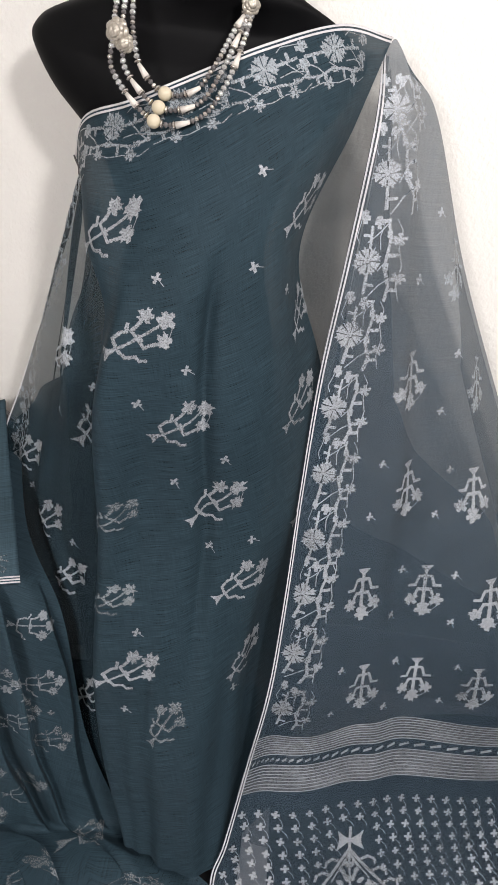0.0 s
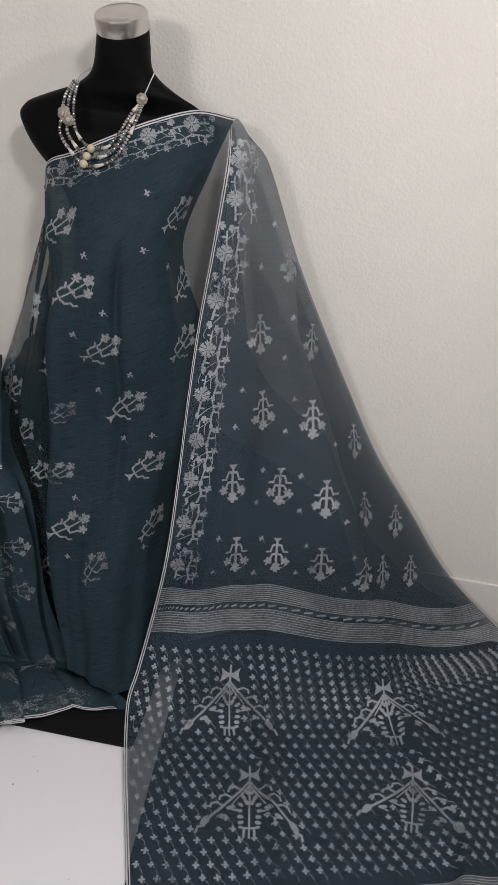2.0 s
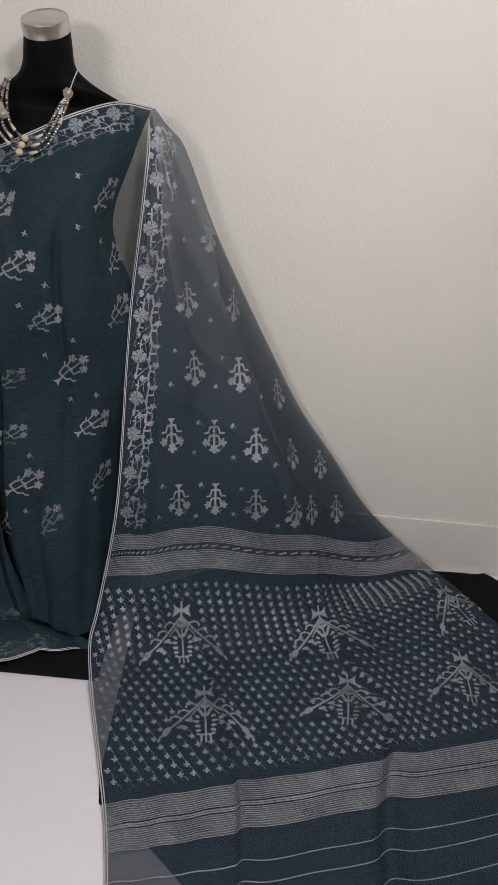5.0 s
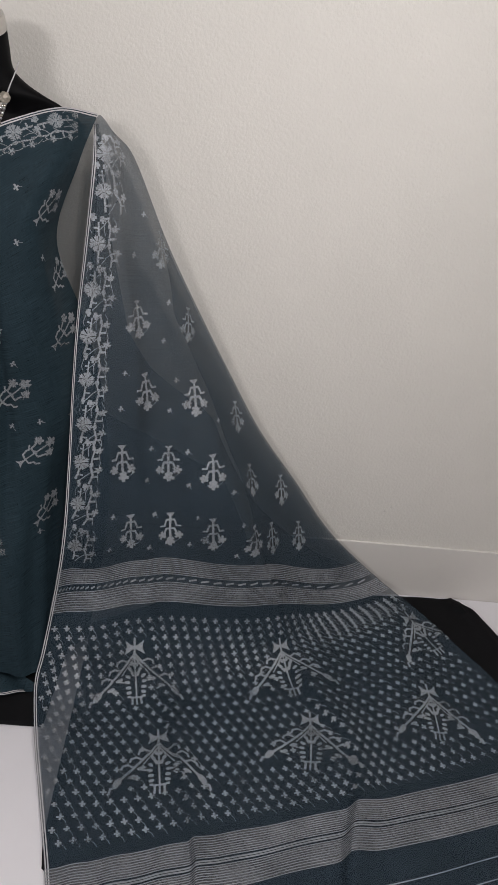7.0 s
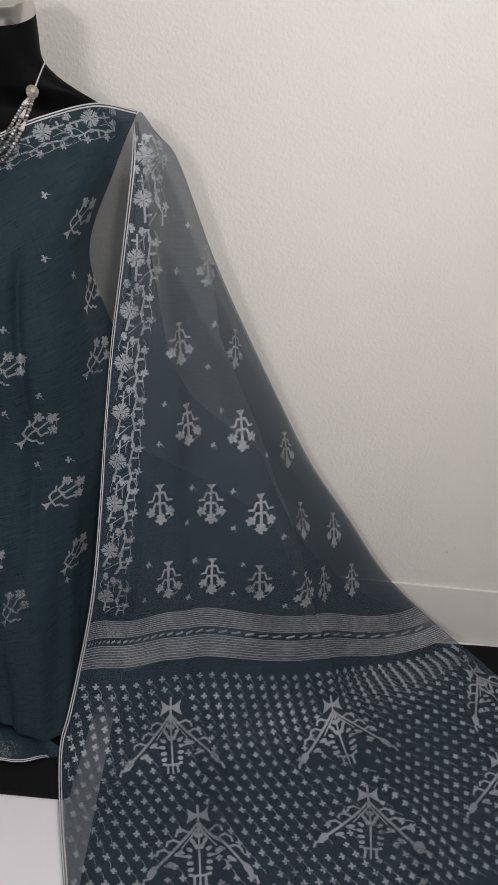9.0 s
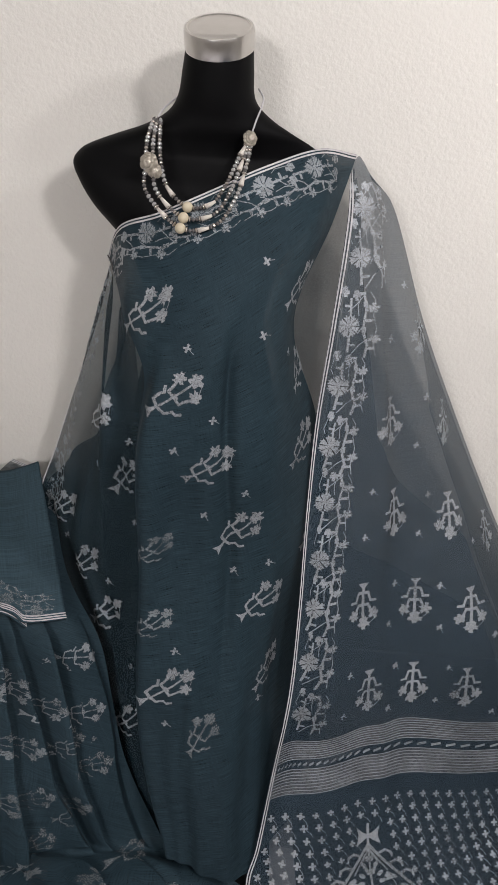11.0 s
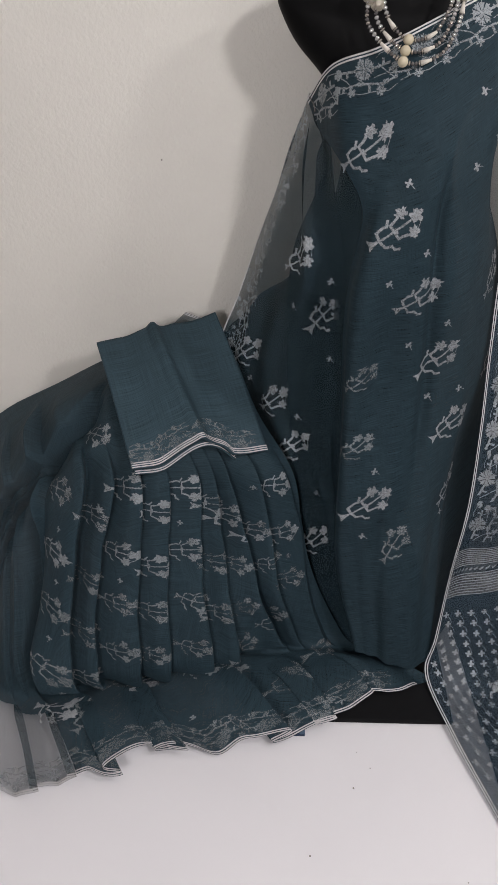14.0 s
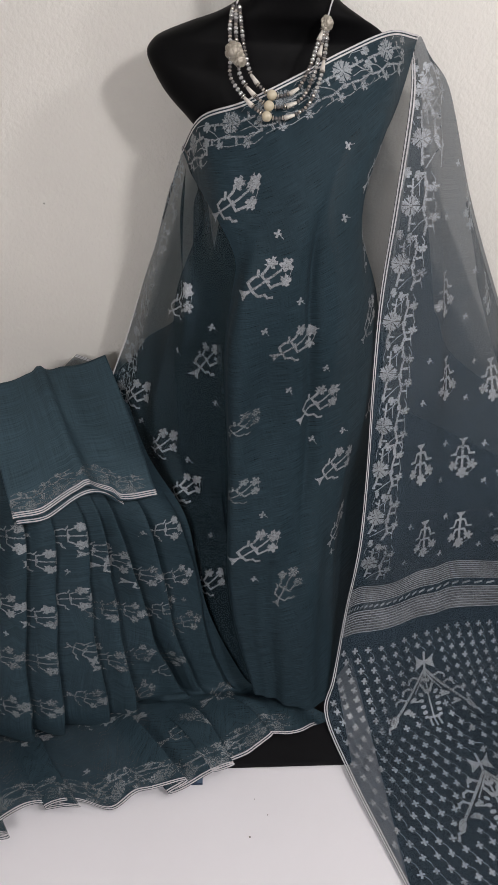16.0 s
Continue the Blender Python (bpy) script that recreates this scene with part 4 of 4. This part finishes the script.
BORDER_V = [0.83, 1.35, 1.95, 2.56, 3.2, 3.8, 4.4, 4.92, 5.56, 6.28]
for k, v in enumerate(BORDER_V):
    g, _, inv = pallu.frame_at(0.4, v)
    du = (inv @ (g * 0.027))[0]
    a, b = pallu.base(np.array([0.4]), np.array([max(0.02, v - 0.3)]))[0], pallu.base(np.array([0.4]), np.array([v + 0.3]))[0]
    lay(pallu, [(border_unit(float(np.linalg.norm(b - a)), 0.9), min(du, 1.0), v, -90)], "border_flower", pallu_ob, steps=4)

for k in range(9):
    lay(side, [(border_unit(0.058, 0.55), 0.16, 0.55 + 0.46 * k, -90)], "border_flower", side_ob, SOFT)

# selvedges
vs = np.linspace(0, pallu.rows - 1.01, 260)
line_on(pallu, "selvedge", pallu_ob, np.zeros(260), vs, (0.0020, 0.0066), 0.0023, WHITE, label="white double selvedge stripe")
us = np.linspace(0, body.cols - 1, 120)
line_on(body, "selvedge", body_ob, us, np.zeros(120), (0.0018, 0.0062), 0.0024, WHITE, across="v", label="white double selvedge stripe")
us = np.linspace(0, pleats.cols - 1.2, 900)
line_on(pleats, "selvedge", pleat_ob, us, np.full(900, pleats.rows - 1.0), (-0.0018, -0.0060), 0.0024, WHITE, across="v", label="white double selvedge stripe")
vs = np.linspace(0, 4.6, 90)
line_on(side, "selvedge", side_ob, np.zeros(90), vs, (0.0015,), 0.0022, WHITE, label="thin white selvedge")
us = np.linspace(0, blouse.cols - 1, 60)
line_on(blouse, "selvedge", blouse_ob, us, np.full(60, blouse.rows - 1.0), (-0.0015, -0.0055, -0.0095), 0.0022, WHITE, lift=0.0285, across="v", label="white triple selvedge stripe")


# the same border along the neckline, the hem and the blouse piece
def edge_border(cloth, parent, u_from, u_to, v_edge, way, step, size, lift, material):
    us = np.linspace(u_from, u_to, 300)
    p = cloth.base(us, np.full(300, v_edge))
    run = np.concatenate([[0], np.cumsum(np.linalg.norm(np.diff(p, axis=0), axis=1))])
    for k in range(int(run[-1] / step)):
        u = float(np.interp((k + 0.5) * step, run, us))
        e1, e2, inv = cloth.frame_at(u, v_edge + way * 0.02)
        v = v_edge + way * abs((inv @ (e2 * 0.029 * size))[1])
        lay(cloth, [(border_unit(step, size), u, v, 0 if way > 0 else 180)], "border_flower", parent, material, lift=lift, steps=4)


edge_border(body, body_ob, 0.1, 5.95, 0.0, 1, 0.085, 0.80, 0.0012, SOFT)
edge_border(pleats, pleat_ob, 0.3, 5.8, pleats.rows - 1.0, -1, 0.064, 0.66, 0.0014, DIM)
edge_border(blouse, blouse_ob, 0.02, 3.98, blouse.rows - 1.0, -1, 0.062, 0.62, 0.0285, FAINT)

# the pleats' motifs lie along the stem, sideways
PLEAT_SPRIGS = [(2.14, 2.26, 15), (2.60, 2.55, 0), (2.96, 2.21, 0), (3.24, 2.5, 5), (3.53, 2.26, 0), (3.77, 2.5, 5), (3.98, 2.7, 0), (2.08, 3.05, 20), (2.59, 3.41, 10), (2.92, 2.98, 5), (3.27, 3.25, 0), (3.55, 3.09, 0)]
PLEAT_SPRIGS += [(3.87, 3.37, 5), (4.20, 3.5, 5), (2.08, 3.9, 20), (2.60, 4.28, 10), (3.0, 3.78, 0), (3.357, 3.98, 5), (3.74, 3.91, 20), (4.02, 4.18, 0), (4.42, 4.25, -10), (2.08, 4.94, 35), (2.57, 5.21, 0)]
PLEAT_SPRIGS += [(3.05, 4.6, -5), (3.40, 4.75, 0), (3.80, 4.67, 10), (2.78, 6.3, -10), (3.22, 6.41, -30), (3.90, 6.3, 0), (4.18, 6.45, 0), (5.35, 2.28, -10), (5.37, 3.11, -10), (4.53, 2.98, -5), (5.43, 3.98, -10)]
PLEAT_SPRIGS += [(4.45, 5.1, -10), (4.47, 6.93, -25), (5.29, 6.14, -35), (1.68, 6.49, 30), (2.13, 6.78, -50), (2.75, 1.51, 30), (4.9, 4.6, -8), (5.0, 3.55, -8)]
for u, v, a in PLEAT_SPRIGS:
    size = rng.uniform(0.84, 0.92) if u < 2.3 else rng.uniform(0.72, 0.80)
    lay(pleats, [(sprig(size, 0.65), u, v, a)], "woven_motif", pleat_ob, SILVER if rng.random() < 0.3 and not 3.2 < v < 6 else SOFT if v < 3.3 else FAINT, lift=0.0016, wide=1.22)
for u, v in ((2.2, 2.75), (2.7, 1.2), (2.2, 3.5), (2.15, 4.4), (3.0, 3.4), (3.5, 2.7), (4.6, 2.3), (4.75, 3.7), (5.5, 3.55), (2.15, 5.5), (3.5, 7.2)):
    lay(pleats, [(butti(0.8), u, v, -5)], "woven_dot", pleat_ob, SOFT, lift=0.0016)


# ---- bands and the field of small crosses on the pallu ----
def band_v(u, v):
    return v + smooth((np.asarray(u) - 2.9) / 1.1) * 0.87 * (1 - smooth((v - 7.4) / 1.6))


def zari_band(v_from, v_to, lines, width, shift):
    """A close-set band: thin silver ground with brighter wefts on it."""
    us = np.linspace(0.0, 3.99, 240)
    verts, faces = [], []
    for v in np.linspace(v_from, v_to, 7):
        verts += [tuple(p) for p in pallu.at(us, shift(us, v), 0.0011)]
    for j in range(6):
        faces += [(j * 240 + k, j * 240 + k + 1, (j + 1) * 240 + k + 1, (j + 1) * 240 + k) for k in range(239)]
    me = bpy.data.meshes.new("zari_ground")
    me.from_pydata(verts, [], faces)
    me.materials.append(GROUND)
    me.polygons.foreach_set("use_smooth", [True] * len(me.polygons))
    new("zari_ground", me).parent = pallu_ob
    for v in np.linspace(v_from, v_to, lines):
        line_on(pallu, "zari_line", pallu_ob, us, shift(us, v), (0,), width, LINES, 0.0016, across="v")


def straight(u, v):
    return np.full(len(u), v)


us = np.linspace(0.0, 3.99, 240)
zari_band(6.72, 6.99, 9, 0.0015, band_v)
zari_band(7.12, 7.40, 9, 0.0015, band_v)
for k in range(36):
    u = 0.06 + 3.88 * k / 36
    a = np.linspace(u, u + 0.072, 6)
    line_on(pallu, "zari_dash", pallu_ob, a, band_v(a, 7.075 - 0.03 * np.linspace(0, 1, 6)), (0,), 0.0046, SILVER, across="v")
zari_band(12.02, 12.46, 10, 0.0017, straight)
zari_band(12.64, 13.06, 10, 0.0017, straight)
for v in (12.525, 12.575):
    line_on(pallu, "zari_line", pallu_ob, us, np.full(240, v), (0,), 0.0034, LINES, across="v")
for v in (13.64, 13.92, 14.2, 14.45, 14.7):
    line_on(pallu, "zari_line", pallu_ob, us, np.full(240, v), (0,), 0.0024, LINES, across="v")

cross_shapes = []
run_v = np.linspace(7.62, 11.72, 400)
pv = pallu.base(np.full(400, 1.6), run_v)
length = np.concatenate([[0], np.cumsum(np.linalg.norm(np.diff(pv, axis=0), axis=1))])
row = 0
for s in np.arange(0.004, length[-1], 0.0225):
    v = float(np.interp(s, length, run_v))
    uu = np.linspace(0.02, 3.98, 300)
    pu = pallu.base(uu, band_v(uu, v))
    lu = np.concatenate([[0], np.cumsum(np.linalg.norm(np.diff(pu, axis=0), axis=1))])
    for q in np.arange(0.016 + (row % 3) * 0.0089, lu[-1] - 0.012, 0.0268):
        u = float(np.interp(q, lu, uu))
        x = pallu.base(np.array([u]), np.array([float(band_v(u, v))]))[0]
        clash = False
        for gu, gv, ga in GREAT:
            g = pallu.base(np.array([gu]), np.array([gv]))[0]
            e1, e2, _ = pallu.frame_at(gu, gv)
            a = radians(ga)
            dx = (x - g) @ (-math.sin(a) * e1 + math.cos(a) * e2)
            dy = (x - g) @ (math.cos(a) * e1 + math.sin(a) * e2)
            bough = abs(abs(dx) + (dy + 0.005) * 0.86) if -0.122 < dy < -0.02 else 1.0
            wreath = -0.124 < dy < -0.02 and abs(dx) < 0.029
            if bough < 0.016 or wreath or (abs(dy) < 0.022 and abs(dx) < 0.026):
                clash = True
        if clash:
            continue
        t = Thread()
        k = rng.uniform(0.92, 1.08)
        t.bar(0, 0, 0.0132 * k, 0.0046)
        t.bar(0.0002, 0, 0.0046, 0.0128 * k)
        t.float_yarn([(0.004, -0.003), (0.011, -0.010), (0.014, -0.018)])
        t.woven(0.0012, 0.0006)
        cross_shapes.append((t, u, float(band_v(u, v)), -90 + rng.uniform(-8, 8)))
    row += 1
field = lay(pallu, cross_shapes, "cross_field", pallu_ob, label="hundreds of small silver woven crosses")
tagged(field, kind="stuff")

# ---- the black cloth under the loose end ----
under_rows = []
under_rows.append([(0.09, 0.86, 0.0025), (0.4, 1.03, 0.003), (0.75, 1.05, 0.004), (0.98, 1.055, 0.012), (1.08, 1.045, 0.015)])
under_rows.append([(0.105, 0.50, 0.0025), (0.4, 0.60, 0.0025), (0.75, 0.75, 0.003), (1.02, 0.88, 0.006), (1.15, 0.93, 0.015)])
under_rows.append([(0.114, 0.30, 0.0025), (0.4, 0.38, 0.0025), (0.75, 0.45, 0.0025), (1.08, 0.58, 0.004), (1.24, 0.62, 0.010)])
under_rows.append([(0.126, 0.228, 0.0025), (0.24, 0.148, 0.0025), (0.45, -0.02, 0.0025), (0.8, -0.15, 0.0025), (1.2, -0.1, 0.004)])
under = Cloth(under_rows, lambda u, v: 0.006 * ridge(u, 3.75, 0.12) + 0.004 * ridge(u + 0.3 * v, 4.1, 0.1) + 0.012 * ridge(v, 0.3, 0.22) * (1 + np.sin(9 * u + 3 * v)) * smooth((u - 3.0) / 0.5), 0.0022)
black_cloth = sheet_object("black_cloth", under, 90, 70, JERSEY, None, 0.0012)
tagged(black_cloth, "matt black cloth spread flat under the sari end", "cloth")


# ---- the necklace ----
def ball(name, r, material, parent, seg=14, flat=1.0):
    bm = bmesh.new()
    bmesh.ops.create_uvsphere(bm, u_segments=seg, v_segments=max(6, seg // 2), radius=r)
    for v in bm.verts:
        v.co.z *= flat
    return part(name, bm, material, parent, smooth_it=True)


PEARL = surface("ivory_pearl", (0.52, 0.46, 0.34), 0.18, vary=0.06, grain=120, bump=0.02)
BEADS = surface("silvered_glass_bead", (0.56, 0.52, 0.48), 0.14, metal=0.9, vary=0.3, grain=260, bump=0.1)
DARKBEAD = surface("smoked_glass_bead", (0.16, 0.15, 0.15), 0.15, metal=0.4, vary=0.3, grain=260, bump=0.1)
CRYSTAL = surface("clear_crystal_bead", (0.60, 0.60, 0.60), 0.06, metal=0.8, vary=0.2, grain=200)
IVORY = surface("shell_white_cone", (0.58, 0.54, 0.49), 0.3, vary=0.08, grain=120)
ROSE = surface("carved_pale_rosette", (0.38, 0.345, 0.29), 0.3, metal=0.45, vary=0.25, grain=260, bump=0.5)

necklace = new("necklace")
tagged(necklace, "three-strand beaded necklace with ivory pearls round the form's neck", "necklace")


def curve_at(pts, t):
    return spline(len(pts), np.asarray(t) * (len(pts) - 1)) @ np.array(pts)


strand_lines = []  # from the shoulder round the front to the other shoulder
strand_lines.append([(-0.186, 0.915, 1.222), (-0.184, 0.892, 1.195), (-0.180, 0.880, 1.168), (-0.170, 0.872, 1.140), (-0.143, 0.866, 1.119), (-0.112, 0.862, 1.126), (-0.094, 0.868, 1.150), (-0.080, 0.888, 1.180), (-0.068, 0.905, 1.203)])
strand_lines.append([(-0.190, 0.915, 1.222), (-0.192, 0.890, 1.195), (-0.190, 0.878, 1.168), (-0.184, 0.868, 1.136), (-0.147, 0.856, 1.107), (-0.107, 0.852, 1.115), (-0.088, 0.862, 1.142), (-0.075, 0.886, 1.176), (-0.066, 0.905, 1.202)])
strand_lines.append([(-0.194, 0.915, 1.222), (-0.200, 0.890, 1.195), (-0.199, 0.877, 1.168), (-0.197, 0.866, 1.134), (-0.150, 0.848, 1.095), (-0.103, 0.844, 1.104), (-0.080, 0.858, 1.136), (-0.069, 0.884, 1.173), (-0.064, 0.904, 1.201)])

bead_kinds = {}
for key, r, mat, flat in (("bead", 0.0030, BEADS, 0.8), ("smoked_bead", 0.0029, DARKBEAD, 0.75), ("crystal_bead", 0.0035, CRYSTAL, 0.85), ("pearl", 0.0072, PEARL, 1.0), ("spacer", 0.0044, BEADS, 0.35)):
    ob = ball(key, r, mat, necklace, 20 if key == "pearl" else 10, flat)
    bead_kinds[key] = ob.data
    bpy.data.objects.remove(ob)
bm = bmesh.new()
bmesh.ops.create_cone(bm, cap_ends=True, segments=12, radius1=0.0036, radius2=0.0019, depth=0.0145)
ob = part("cone_bead", bm, IVORY, necklace, smooth_it=True)
bead_kinds["cone_bead"] = ob.data
bpy.data.objects.remove(ob)


def string(line, strand):
    t = np.linspace(0, 1, 600)
    p = curve_at(line, t)
    s = np.concatenate([[0], np.cumsum(np.linalg.norm(np.diff(p, axis=0), axis=1))])
    at = lambda d: np.array([np.interp(d, s, p[:, k]) for k in range(3)])
    mid = s[np.argmin(np.abs(t - 0.5))]
    total = s[-1]
    made = []
    size = {"bead": 0.0050, "smoked_bead": 0.0047, "crystal_bead": 0.0062, "pearl": 0.0150, "spacer": 0.0036, "cone_bead": 0.0152}
    right = ["pearl", "spacer", "smoked_bead", "smoked_bead", "spacer", "cone_bead"] + ["smoked_bead", "bead"] * 4 + ["crystal_bead"] * 5 + ["spacer", "cone_bead", "spacer"]
    left = ["spacer", "bead", "smoked_bead", "spacer", "cone_bead", "spacer", "crystal_bead", "crystal_bead", "crystal_bead", "smoked_bead", "bead", "smoked_bead", "bead"]
    d = mid - size["pearl"] / 2
    for k in range(200):
        kind = right[k] if k < len(right) else ("bead", "crystal_bead", "smoked_bead", "crystal_bead")[k % 4]
        if d + size[kind] > total:
            break
        made.append((kind, d + size[kind] / 2, 1))
        d += size[kind]
    d = mid - size["pearl"] / 2
    for k in range(200):
        kind = left[k] if k < len(left) else ("bead", "smoked_bead", "crystal_bead", "crystal_bead")[k % 4]
        if d - size[kind] < 0:
            break
        made.append((kind, d - size[kind] / 2, -1))
        d -= size[kind]
    for kind, d, way in made:
        ob = new(kind, bead_kinds[kind])
        ob.parent = strand
        q = Vector(at(min(total, d + 0.002))) - Vector(at(max(0, d - 0.002)))
        ob.matrix_world = Matrix.Translation(Vector(at(d))) @ (q * way).to_track_quat("Z", "Y").to_matrix().to_4x4()


def tube(name, pts, r, material, parent, n=8, fine=40):
    p = curve_at(pts, np.linspace(0, 1, fine))
    bm = bmesh.new()
    rings = []
    for i in range(fine):
        d = Vector(p[min(i + 1, fine - 1)] - p[max(i - 1, 0)])
        m = Matrix.Translation(Vector(p[i])) @ d.to_track_quat("Z", "Y").to_matrix().to_4x4()
        rings.append([bm.verts.new(m @ Vector((r * math.cos(2 * math.pi * k / n), r * math.sin(2 * math.pi * k / n), 0))) for k in range(n)])
    for a, b in zip(rings, rings[1:]):
        for k in range(n):
            bm.faces.new((a[k], a[(k + 1) % n], b[(k + 1) % n], b[k]))
    bm.faces.new(rings[0][::-1])
    bm.faces.new(rings[-1])
    return part(name, bm, material, parent, smooth_it=True)


def forward(line):
    n = len(line) - 1
    return [(x + 0.002 * math.sin(math.pi * k / n), y - 0.018 * math.sin(math.pi * k / n), z + 0.002 * math.sin(math.pi * k / n)) for k, (x, y, z) in enumerate(line)]


strand_lines = [forward(line) for line in strand_lines]
for line in strand_lines:
    strand = tube("strand", line, 0.0008, DARKBEAD, necklace, 6, 60)
    string(line, strand)


def rosette(place, r, parent, turn):
    bm = bmesh.new()
    for ring, (count, rr, h) in enumerate(((7, 1.0, 0.0), (6, 0.62, 0.25), (4, 0.3, 0.5))):
        for k in range(count):
            a = 2 * math.pi * (k + 0.4 * ring) / count
            made = bmesh.ops.create_uvsphere(bm, u_segments=8, v_segments=6, radius=r * 0.42)["verts"]
            for v in made:
                v.co = Matrix.Rotation(a, 3, "Z") @ Vector((v.co.x * 0.8 + r * rr * 0.62, v.co.y, v.co.z * 0.55 + h * r))
    ob = part("rosette", bm, ROSE, parent, "carved pale flower rosette", True)
    ob.matrix_world = Matrix.Translation(place) @ Euler([radians(a) for a in turn]).to_matrix().to_4x4()
    return ob


rosette((-0.194, 0.862, 1.171), 0.0138, necklace, (80, 0, -15))
rosette((-0.186, 0.861, 1.161), 0.0105, necklace, (80, 0, 10))
rosette((-0.066, 0.898, 1.205), 0.011, necklace, (70, 0, 25))
tube("cord", [(-0.066, 0.905, 1.205), (-0.060, 0.915, 1.225), (-0.052, 0.93, 1.25), (-0.06, 0.975, 1.262)], 0.0012, WHITE, necklace)
tube("cord", [(-0.190, 0.915, 1.222), (-0.184, 0.925, 1.232), (-0.176, 0.945, 1.24), (-0.165, 0.98, 1.25)], 0.0012, WHITE, necklace)

line_on(corner, "selvedge", corner_ob, np.full(16, 2.0), np.linspace(0, 2, 16), (-0.0015, -0.005), 0.002, WHITE, label="white double selvedge stripe")

# the pin that holds the wrap under the arm
pin = tube("safety_pin", [(-0.266, 0.934, 1.030), (-0.262, 0.928, 1.026), (-0.258, 0.924, 1.020), (-0.257, 0.922, 1.012)], 0.0011, DARKBEAD, None, 6, 16)
tagged(pin, "small dark steel pin stuck in the sari's edge", "pin")

# ---- small marks ----
SPECK = surface("grey_crumb", (0.22, 0.21, 0.2), 0.8, vary=0.2)
SCUFF = surface("scuffed_paint", (0.60, 0.575, 0.54), 0.8, vary=0.1)


def speck(place, r, material, flat, label, category):
    bm = bmesh.new()
    bmesh.ops.create_icosphere(bm, subdivisions=2, radius=r)
    for v in bm.verts:
        v.co = Vector([c * (1 + 0.3 * noise.noise(v.co * 900)) for c in v.co])
        v.co[flat] *= 0.35
    ob = part("crumb" if flat == 2 else "wall_mark", bm, material)
    ob.location = place
    return tagged(ob, label, category)


for x, y, r in ((-0.152, 0.402, 0.0018), (-0.118, 0.44, 0.0012), (-0.235, 0.285, 0.0016), (-0.14, 0.47, 0.0010), (0.02, 0.25, 0.0010)):
    speck((x, y, 0.0006), r, SPECK, 2, "tiny grey crumb lying on the white table", "crumb")
speck((-0.517, 1.0848, 0.891), 0.0016, SPECK, 1, "small dark speck on the cream wall", "mark")
speck((-0.56, 1.0848, 0.93), 0.0012, SCUFF, 1, "pale scuff on the cream wall", "mark")
speck((0.83, 1.0848, 0.27), 0.003, SCUFF, 1, "pale scuff on the cream wall", "mark")
speck((0.845, 1.0848, 0.285), 0.0022, SCUFF, 1, "pale scuff on the cream wall", "mark")

NAVY = surface("navy_check_cotton", (0.02, 0.035, 0.07), 0.8, vary=0.3, grain=200)
mat = new("blue_mat")
tagged(mat, "corner of a navy checked mat under the pleats", "mat")
solid("weave", (-0.335, 0.500, 0.0005), (-0.235, 0.56, 0.004), NAVY, 0.001, mat)
for k in range(6):
    solid("check", (-0.325 + 0.016 * k, 0.502, 0.0042), (-0.315 + 0.016 * k, 0.53, 0.005), surface("pale_blue_yarn", (0.08, 0.13, 0.2), 0.8) if k == 0 else bpy.data.materials["pale_blue_yarn"], 0, mat)

us = np.linspace(0, blouse_low.cols - 1, 40)
line_on(blouse_low, "selvedge", blouse_ob, us, np.full(40, blouse_low.rows - 1.0), (-0.0015, -0.0055), 0.0022, WHITE, lift=0.019, across="v", label="white double selvedge stripe")
